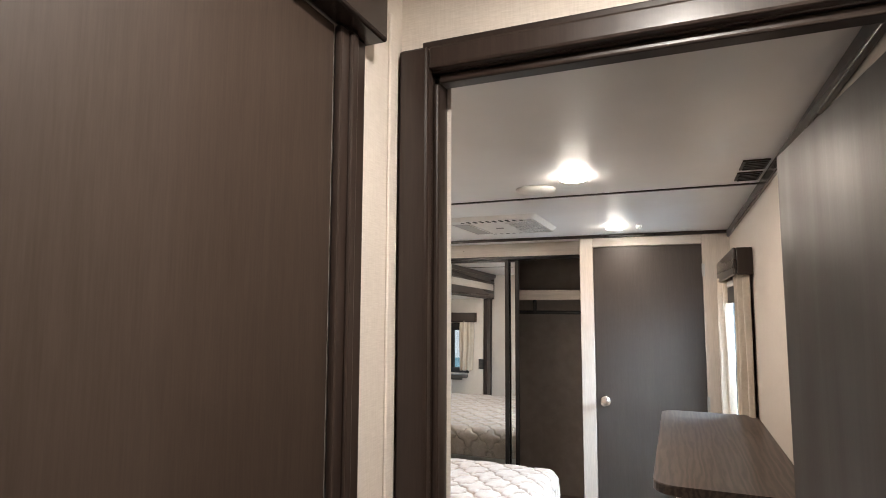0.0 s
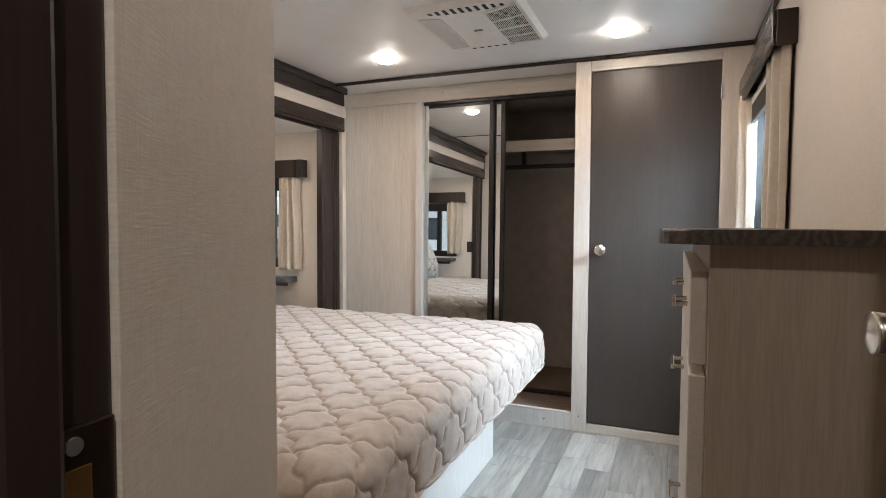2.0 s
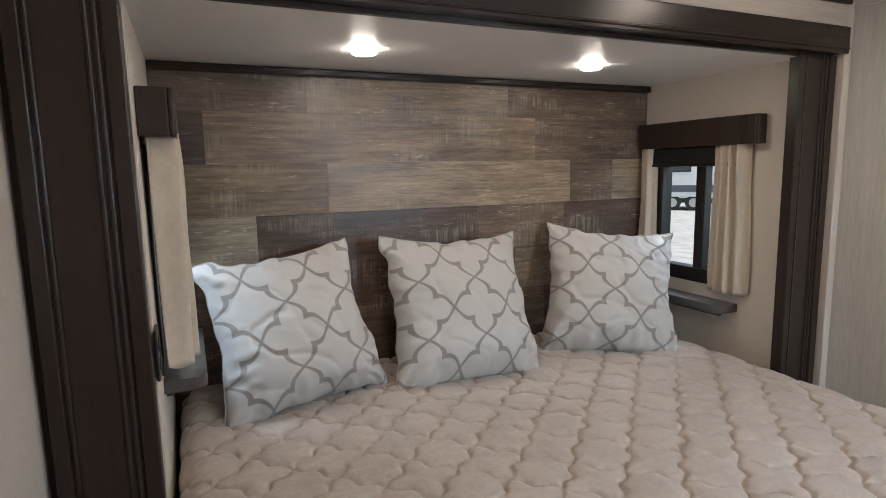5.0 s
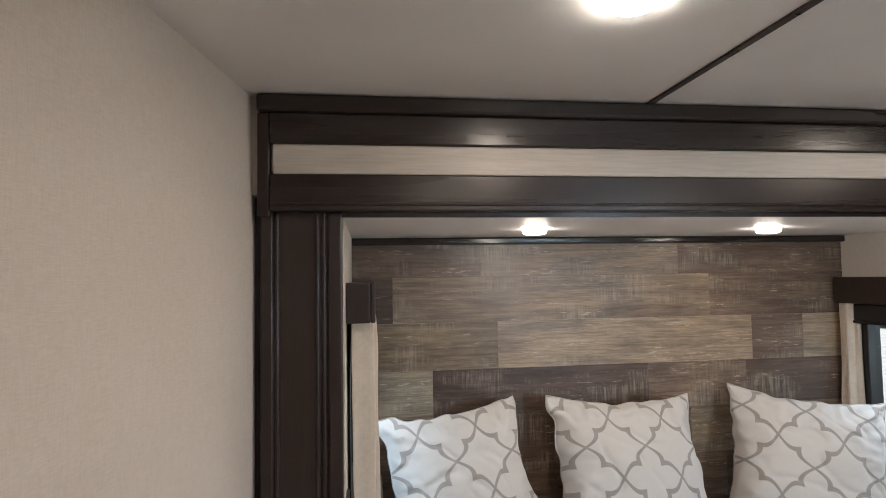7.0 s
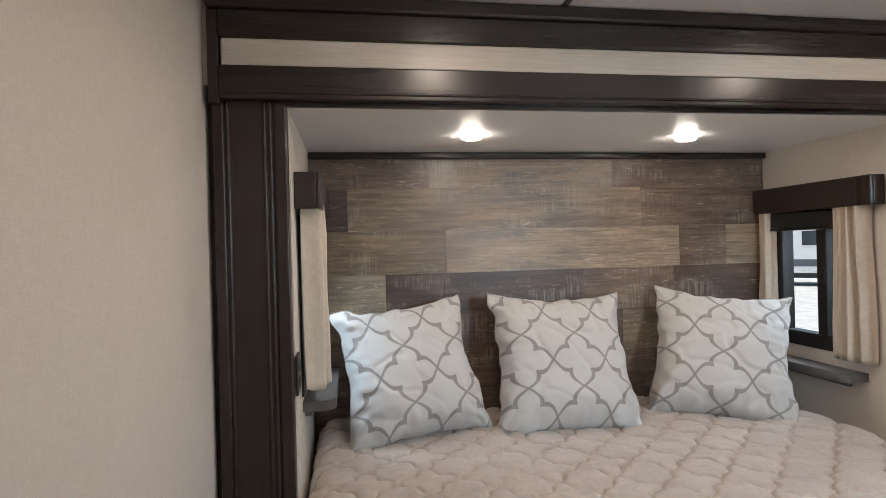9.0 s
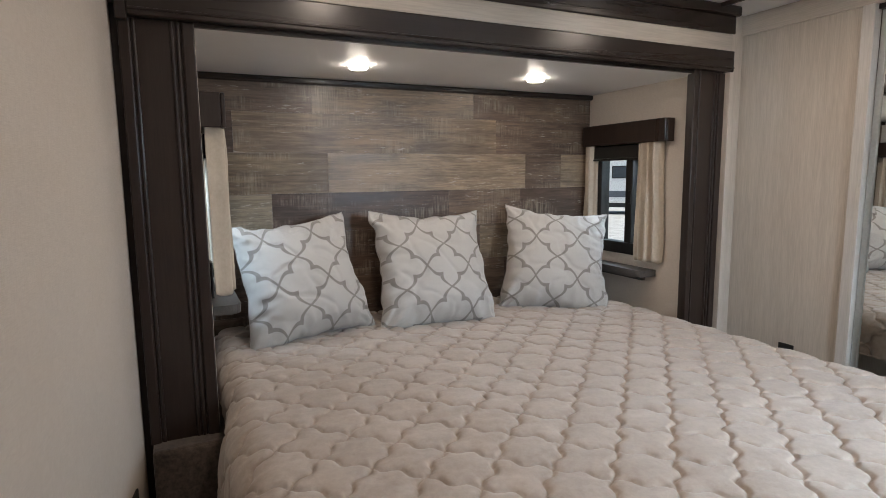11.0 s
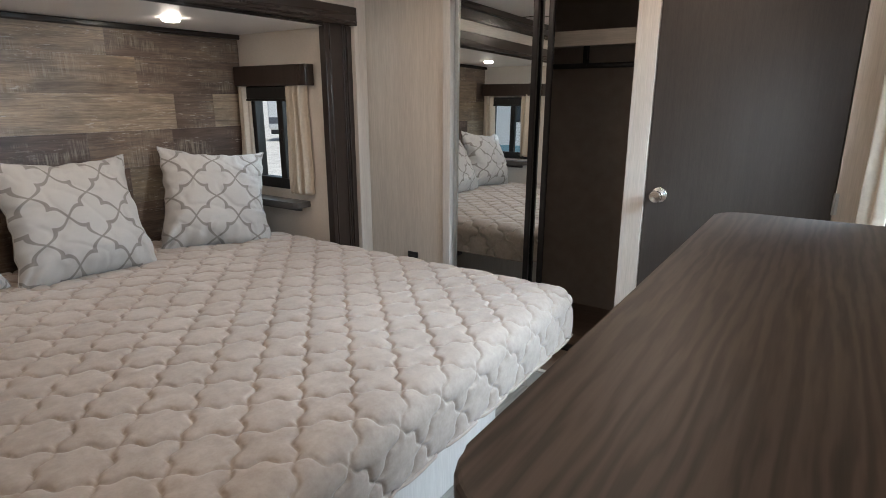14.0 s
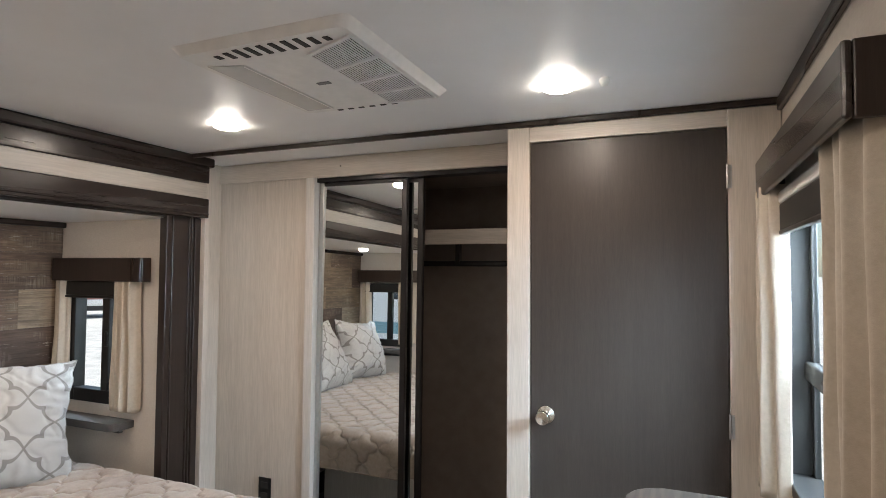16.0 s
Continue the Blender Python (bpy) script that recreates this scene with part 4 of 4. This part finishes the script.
sash_window("window_1", "y", SY1, 0.05, *NW[:2], *NW[2:], -2.235, 0.058)
sash_window("window_2", "y", SY0, -0.05, *NW[:2], *NW[2:], -2.235, 0.058)
for wall, sgn in ((SY1, 1), (SY0, -1)):
    sd = thing("roller_shade", (-2.30, wall, 1.33), "rolled-up black shade under the small window's valance", "roller shade", "small roller shades")
    part("shade", box(-2.49, -2.04, *sorted((wall - sgn * 0.012, wall - sgn * 0.030)), 1.342, 1.412, bevel=0.005), M_BLACK_PLASTIC, sd)
    part("hem_bar", box(-2.49, -2.04, *sorted((wall - sgn * 0.011, wall - sgn * 0.033)), 1.330, 1.343, bevel=0.004), M_BLACK, sd)
def hopper_window(a0, a1, z0, z1, bar):
    """A tall black window in the side wall: a large upper pane over a low tilting one, set back at the outer skin."""
    w = thing("window_3", (EAST, (a0 + a1) / 2, z0), "tall black framed window behind the dresser with daylight outside", "window", "", "structure")
    xa, xb = EAST - 0.020, EAST + 0.066
    for c0, c1 in ((a0 - 0.014, a0 + 0.022), (a1 - 0.022, a1 + 0.014)):
        part("window_frame", box(xa, xb, c0, c1, z0 - 0.014, z1 + 0.014, bevel=0.004), M_BLACK_PLASTIC, w)
        part("pane_stop", box(EAST + 0.044, EAST + 0.062, *((c1, c1 + 0.026) if c0 < a0 else (c0 - 0.026, c0)), z0 + 0.02, z1 - 0.02, bevel=0.003), M_BLACK_PLASTIC, w)
    for zl, zh in ((z0 - 0.014, z0 + 0.022), (z1 - 0.022, z1 + 0.014)):
        part("window_frame", box(xa + 0.001, xb - 0.001, a0 + 0.022, a1 - 0.022, zl, zh, bevel=0.004), M_BLACK_PLASTIC, w)
    part("cross_bar", box(EAST + 0.030, EAST + 0.062, a0 + 0.022, a1 - 0.022, bar - 0.026, bar + 0.026, bevel=0.005), M_BLACK_PLASTIC, w)
    part("latch", box(EAST + 0.014, EAST + 0.030, (a0 + a1) / 2 - 0.05, (a0 + a1) / 2 + 0.05, bar - 0.008, bar + 0.014, bevel=0.004), M_BLACK, w, "black hopper latch")
    for zl, zh in ((z0 + 0.022, bar - 0.026), (bar + 0.026, z1 - 0.022)):
        g = part("pane", box(EAST + 0.052, EAST + 0.056, a0 + 0.048, a1 - 0.048, zl, zh), M_GLASS, w)
        g.visible_shadow = False


hopper_window(*EW, 1.205)
valance("y", SY1, 1, SX + 0.015, -1.945, 1.412, 1.522, 0.062, "dark boxed valance over the small window by the closet")
valance("y", SY0, -1, SX + 0.015, -1.925, 1.425, 1.536, 0.08, "dark boxed valance over the small window by the entry")
rs = thing("roller_shade", (EAST - 0.03, 4.22, 1.67), "rolled-up black shade with a pale headrail under the valance", "roller shade")
part("headrail", box(EAST - 0.040, EAST - 0.004, 4.03, 4.60, 1.658, 1.69, bevel=0.006), M_WHITE, rs, "pale grey headrail")
part("shade", box(EAST - 0.038, EAST - 0.021, 4.032, 4.598, 1.585, 1.658, bevel=0.005), M_BLACK_PLASTIC, rs, "rolled black shade cloth")
part("hem_bar", box(EAST - 0.040, EAST - 0.021, 4.032, 4.598, 1.574, 1.587, bevel=0.004), M_BLACK, rs)
valance("x", EAST, 1, 3.725, 4.70, 1.688, 1.80, 0.075, "dark boxed valance over the window behind the dresser")
curtain("y", SY1, 1, -2.55, -2.46, 0.86, 1.43, 2, 1.0)
curtain("y", SY1, 1, -2.165, -1.975, 0.822, 1.43, 4, 2.2)
curtain("y", SY0, -1, -2.53, -2.42, 0.84, 1.44, 2, 3.1)
curtain("y", SY0, -1, -2.14, -1.95, 0.865, 1.44, 3, 4.7, 0.02, 0.0, 0.062)
curtain("x", EAST, 1, 4.52, 4.705, 0.86, 1.71, 4, 5.5, 0.018, 0.0, 0.060)
curtain("x", EAST, 1, 3.75, 4.02, 0.86, 1.71, 4, 6.3)

for name, y, x in (("outlet", SY0 + 0.001, -1.862),):
    o = thing("outlet", (x, y, 0.93), "black wall outlet beside the curtain", "outlet")
    part("cover", box(x - 0.036, x + 0.036, y, y + 0.007, 0.885, 1.0, bevel=0.003), M_BLACK_PLASTIC, o)
    part("socket", box(x - 0.018, x + 0.018, y + 0.007, y + 0.0095, 0.905, 0.935, bevel=0.001), M_SLOT, o)
    part("socket", box(x - 0.018, x + 0.018, y + 0.007, y + 0.0095, 0.95, 0.98, bevel=0.001), M_SLOT, o)


# ---- dresser ----
def dresser():
    d = thing("dresser", (0.43, 3.27, 0), "tan wood dresser with pale drawers and a dark walnut top", "dresser")
    bx, y0, y1, h = 0.294, 2.765, 3.79, 1.082
    part("side_panel", box(bx + 0.012, EAST - 0.002, y0, y0 + 0.018, 0, h, bevel=0.001), M_DRESSER, d)
    part("side_panel", box(bx + 0.012, EAST - 0.002, y1 - 0.018, y1, 0, h, bevel=0.001), M_DRESSER, d)
    part("carcass", box(bx + 0.014, EAST - 0.004, y0 + 0.018, y1 - 0.018, 0.0, h - 0.002), M_DRESSER, d)
    part("face_frame", box(bx - 0.004, bx + 0.014, y0, y1, 0.0, h, bevel=0.002), M_DRESSER, d)
    part("top", add_prism(bmesh.new(), rounded(0.206, EAST - 0.002, 2.702, 3.83, (0.055, 0.012, 0.012, 0.055)), h, 1.108, 0.005), M_TOP, d, "dark walnut top with rounded corners")
    mid = (y0 + y1) / 2
    rows = ((0.855, 1.03, ((y0 + 0.03, mid - 0.004), (mid + 0.004, y1 - 0.03))), (0.50, 0.835, ((y0 + 0.03, y1 - 0.03),)), (0.09, 0.48, ((y0 + 0.03, y1 - 0.03),)))
    for zl, zh, spans in rows:
        for a, b in spans:
            dr = part("drawer", box(bx - 0.034, bx - 0.004, a, b, zl, zh, bevel=0.003), M_DRAWER, d, "pale drawer front")
            c, hz = (a + b) / 2, zh - 0.085
            bm = box(bx - 0.066, bx - 0.057, c - 0.06, c + 0.06, hz - 0.007, hz + 0.007, bevel=0.003)
            for s in (-0.05, 0.05):
                add_box(bm, bx - 0.059, bx - 0.032, c + s - 0.005, c + s + 0.005, hz - 0.005, hz + 0.005, bevel=0.002)
            part("handle", bm, M_NICKEL, dr, "brushed metal bar pull")


dresser()

# ---- entry doorway, open door ----
ef = thing("entry_frame", (0.0, ENTRY0, 0), "dark stepped wood door frame of the bedroom doorway", "door frame", "", "structure")
JT = 1.858
for x0, x1 in ((-0.045, -0.004), (0.505, 0.55)):
    part("casing", box(x0, x1, ENTRY0 - 0.014, ENTRY0 + 0.004, 0, JT + 0.03, bevel=0.004), M_DARK, ef)
part("jamb", box(-0.02, -0.006, ENTRY0 + 0.004, ENTRY1, 0, JT, bevel=0.002), M_DARK, ef)
part("jamb", box(0.53, 0.55, ENTRY0 + 0.004, ENTRY1, 0, JT, bevel=0.002), M_DARK, ef)
part("stop", box(-0.006, 0.002, ENTRY0 + 0.008, ENTRY0 + 0.034, 0, JT - 0.012, bevel=0.003), M_DARK, ef)
part("stop", box(0.522, 0.53, ENTRY0 + 0.008, ENTRY0 + 0.034, 0, JT - 0.012, bevel=0.003), M_DARK, ef)
part("head_casing", box(-0.004, 0.505, ENTRY0 - 0.013, ENTRY0 + 0.004, JT, JT + 0.03, bevel=0.004), M_DARK, ef)
part("head_jamb", box(-0.02, 0.55, ENTRY0 + 0.004, ENTRY1, JT, JT + 0.045, bevel=0.002), M_DARK, ef)
part("head_stop", box(0.002, 0.522, ENTRY0 + 0.008, ENTRY0 + 0.034, JT - 0.012, JT, bevel=0.003), M_DARK, ef)
sp = part("strike_plate", box(-0.007, -0.0035, 1.799, 1.826, 0.962, 1.026, bevel=0.001), plain("aged_bronze", (0.13, 0.10, 0.08), 0.34, 1.0), ef, "aged bronze strike plate")
part("latch_hole", box(-0.006, -0.0028, 1.802, 1.814, 0.978, 1.008, bevel=0.0005), plain("worn_brass", (0.45, 0.27, 0.11), 0.4, 1.0), sp, "worn brass latch hole")
for sz in (0.969, 1.018):
    part("screw", add_tube(bmesh.new(), (-0.0045, 1.806, sz), (-0.0022, 1.806, sz), 0.004, seg=12), M_STEEL, sp)

od = thing("door_2", (0.522, ENTRY1 + 0.006, 0.02), "open grey-brown grained door folded back towards the dresser", "door", "", "structure")
ORIGIN[od] = Vector((0, 0, 0))
part("leaf", box(0.0, 0.032, 0.0, 0.578, 0.0, 1.838, bevel=0.002), M_GREY, od)
knob(od, (0.0, 0.516, 0.985), (-1, 0, 0))
knob(od, (0.032, 0.516, 0.985), (1, 0, 0))
for hz in (0.25, 0.95, 1.62):
    part("hinge", add_tube(bmesh.new(), (-0.003, -0.003, hz - 0.04), (-0.003, -0.003, hz + 0.04), 0.005), M_STEEL, od, "small silver hinge")
od.rotation_euler = (0, 0, radians(4.6))

# ---- bathroom door in the hall ----
bd = thing("door_3", (HX, 1.24, 0.02), "closed dark brown grained hall door with a nickel knob", "door", "", "structure")
part("leaf", box(HX - 0.045, HX - 0.001, 0.885, 1.612, 0.01, 1.858, bevel=0.002), M_HALL_DOOR, bd)
knob(bd, (HX - 0.001, 1.548, 1.022), (1, 0, 0))
bf = thing("hall_door_frame", (HX, 1.24, 0), "dark stepped wood trim around the hall door", "door frame", "", "structure")
for y0, y1 in ((0.822, 0.875), (1.612, 1.665)):
    part("casing", box(HX - 0.002, HX + 0.007, y0, y1, 0, 1.858, bevel=0.003), M_DARK, bf)
    part("bead", box(HX + 0.006, HX + 0.012, y0 + 0.016, y0 + 0.030, 0, 1.857, bevel=0.003), M_DARK, bf)
part("head_casing", box(HX - 0.002, HX + 0.032, 0.81, 1.672, 1.858, 1.940, bevel=0.004), M_DARK_Y, bf)

structure("trim_hall_corner", box(HX + 0.0005, HX + 0.005, 1.730, 1.7515, 0, 1.93, bevel=0.002), M_WALL, "beige corner strip between the two hall door frames", "trim")

# switch and outlet on the wall beside the bed
def wall_plate(name, at, turn, w, h, label, category):
    o = new(name)
    o.matrix_world = Matrix.Translation(at) @ pose(0, 0, 0, 0, 0, turn)
    ORIGIN[o] = Vector((0, 0, 0))
    tagged(o, label, category)
    part("cover", box(-w / 2, w / 2, 0.0, 0.007, -h / 2, h / 2, bevel=0.003), M_BLACK_PLASTIC, o)
    for s in (-0.026, 0.026):
        part("rocker", box(-0.016, 0.016, 0.007, 0.0105, s - 0.016, s + 0.016, bevel=0.001), M_SLOT, o)


SLOPE = math.degrees(math.atan2(JOG[1] - SWALL[1], JOG[0] - SWALL[0]))


def on_south_wall(x, z):
    f = (x - SWALL[0]) / (JOG[0] - SWALL[0])
    return (x, SWALL[1] + f * (JOG[1] - SWALL[1]), z)


wall_plate("light_switch", on_south_wall(-0.955, 1.42), SLOPE, 0.075, 0.118, "black light switch on the beige wall", "light switch")
wall_plate("outlet", on_south_wall(-1.64, 0.33), SLOPE, 0.075, 0.118, "black outlet low on the beige wall", "outlet")
for sx, sz, sy in ((-0.42, 0.045, CLOSET + 0.004), (-0.232, 0.085, CLOSET), (-1.15, 1.952, MIRROR - 0.03)):
    sc = thing("screw_cap", (sx, sy, sz), "small dark screw head in pale wood", "screw", "screw heads")
    part("head", add_tube(bmesh.new(), (sx, sy + 0.001, sz), (sx, sy - 0.0015, sz), 0.004, seg=10), M_BLACK, sc)

# ---- outside ----
def parked_trailer(m, label, stripe):
    """A parked travel trailer: body, stripe, windows, skirt and wheels."""
    t = new("parked_trailer")
    t.matrix_world = m
    ORIGIN[t] = Vector((0, 0, 0))
    tagged(t, label, "trailer", "parked trailers")
    shell = plain("trailer_shell", (0.78, 0.78, 0.77), 0.35)
    part("body", box(-3.6, 3.6, 0, 2.4, 0.55, 3.2, bevel=0.15, segments=4), shell, t)
    part("stripe", box(-3.55, 3.55, -0.012, 0.0, 0.85, 1.15), plain("trailer_stripe", stripe, 0.4), t, "painted stripe")
    part("skirt", box(-3.5, 3.5, 0.1, 2.3, 0.35, 0.56), M_SLOT, t)
    for x in (-2.4, -0.6, 1.6):
        w = part("window", box(x, x + 0.9, -0.02, 0.01, 1.75, 2.35, bevel=0.01), M_BLACK_PLASTIC, t)
        part("pane", box(x + 0.05, x + 0.85, -0.026, -0.018, 1.8, 2.3), plain("dark_tint", (0.05, 0.06, 0.07), 0.1), w)
    for x in (-0.45, 0.45):
        ty = part("tyre", add_tube(bmesh.new(), (x, 0.02, 0.36), (x, 0.26, 0.36), 0.36, seg=32), M_SLOT, t)
        part("rim", add_tube(bmesh.new(), (x, 0.0, 0.36), (x, 0.03, 0.36), 0.2, seg=24), M_STEEL, ty)


for at, turn, stripe in (((-19.6, 23.2), 40, (0.10, 0.11, 0.13)), ((-25.5, 17.5), 52, (0.25, 0.10, 0.09)), ((-11.5, 28.5), 27, (0.20, 0.22, 0.26))):
    parked_trailer(pose(*at, -0.75, 0, 0, turn), "white travel trailer parked across the lot", stripe)
parked_trailer(pose(-6.5, -6.0, -0.75, 0, 0, 180), "white travel trailer parked beside this one", (0.20, 0.35, 0.40))
parked_trailer(pose(9.0, 6.0, -0.75, 0, 0, -90), "white travel trailer parked behind the window", (0.3, 0.3, 0.32))

# ---- headboard planks ----
head = thing("headboard", (SX, 3.63, 0.5), "weathered brown plank headboard wall with worn white marks", "headboard")
rnd = random.Random(5)
ROWS_Z = (1.672, 1.547, 1.370, 1.187, 1.005, 0.82, 0.64, 0.46)
JOINTS = ((3.085, 3.916), (2.74, 4.05), (3.15, 4.235, 4.47), (2.89, 3.77, 4.203), (3.2, 3.95), (2.95, 4.1), (3.4, 4.3))
TONE = {"dark": (0.080, 0.055, 0.045), "mid": (0.130, 0.094, 0.073), "tan": (0.190, 0.145, 0.108), "pale": (0.255, 0.201, 0.150), "olive": (0.150, 0.116, 0.082), "grey": (0.195, 0.172, 0.140)}
tones = iter("mid tan mid dark tan mid olive pale mid pale grey dark mid dark mid dark olive dark mid dark mid dark mid".split())
for (zt, zb), js in zip(zip(ROWS_Z, ROWS_Z[1:]), JOINTS):
    ys = [SY0 + 0.002, *js, SY1 - 0.002]
    for a, b in zip(ys, ys[1:]):
        o = 0.0006 * rnd.random()
        p = part("plank", box(SX - 0.012, SX + o, a + 0.0003, b - 0.0003, zb + 0.0003, zt - 0.0003), M_HEAD, head)
        p.color = (*TONE[next(tones)], 1)
structure("trim_headboard", box(SX + 0.001, SX + 0.026, SY0 + 0.001, SY1 - 0.001, 1.672, SLIDE_CEIL - 0.001, bevel=0.006), M_DARK_Y, "dark crown moulding over the headboard", "trim")

# ---- floor planks ----
floor = thing("floor", (0, 3, -0.004), "grey wood-look vinyl plank floor", "floor", "", "structure")
rnd = random.Random(11)
SHARED = {}


def floor_plank(x, w, y, length):
    key = (round(w, 3), round(length, 3))
    if key not in SHARED:
        bm = box(0.0005, w - 0.0005, 0.0005, length - 0.0005, -0.006, 0.0)
        me = bpy.data.meshes.new("plank")
        bmesh.ops.recalc_face_normals(bm, faces=bm.faces[:])
        bm.to_mesh(me)
        bm.free()
        me.materials.append(M_FLOOR)
        SHARED[key] = me
    ob = new("plank", SHARED[key])
    ob.parent = floor
    ob.location = (x, y - 3, 0.004)


PW = 0.118
xi = EAST - PW
while xi > WEST - 0.02:
    y = -0.4 if xi > -0.12 else 1.62
    first = rnd.choice((0.12, 0.24, 0.34))
    while y < CLOSET + 0.02:
        ln = min(first or rnd.choice((0.34, 0.46, 0.58)), CLOSET + 0.05 - y)
        first = 0
        floor_plank(xi, PW, y, ln)
        y += ln
    xi -= PW
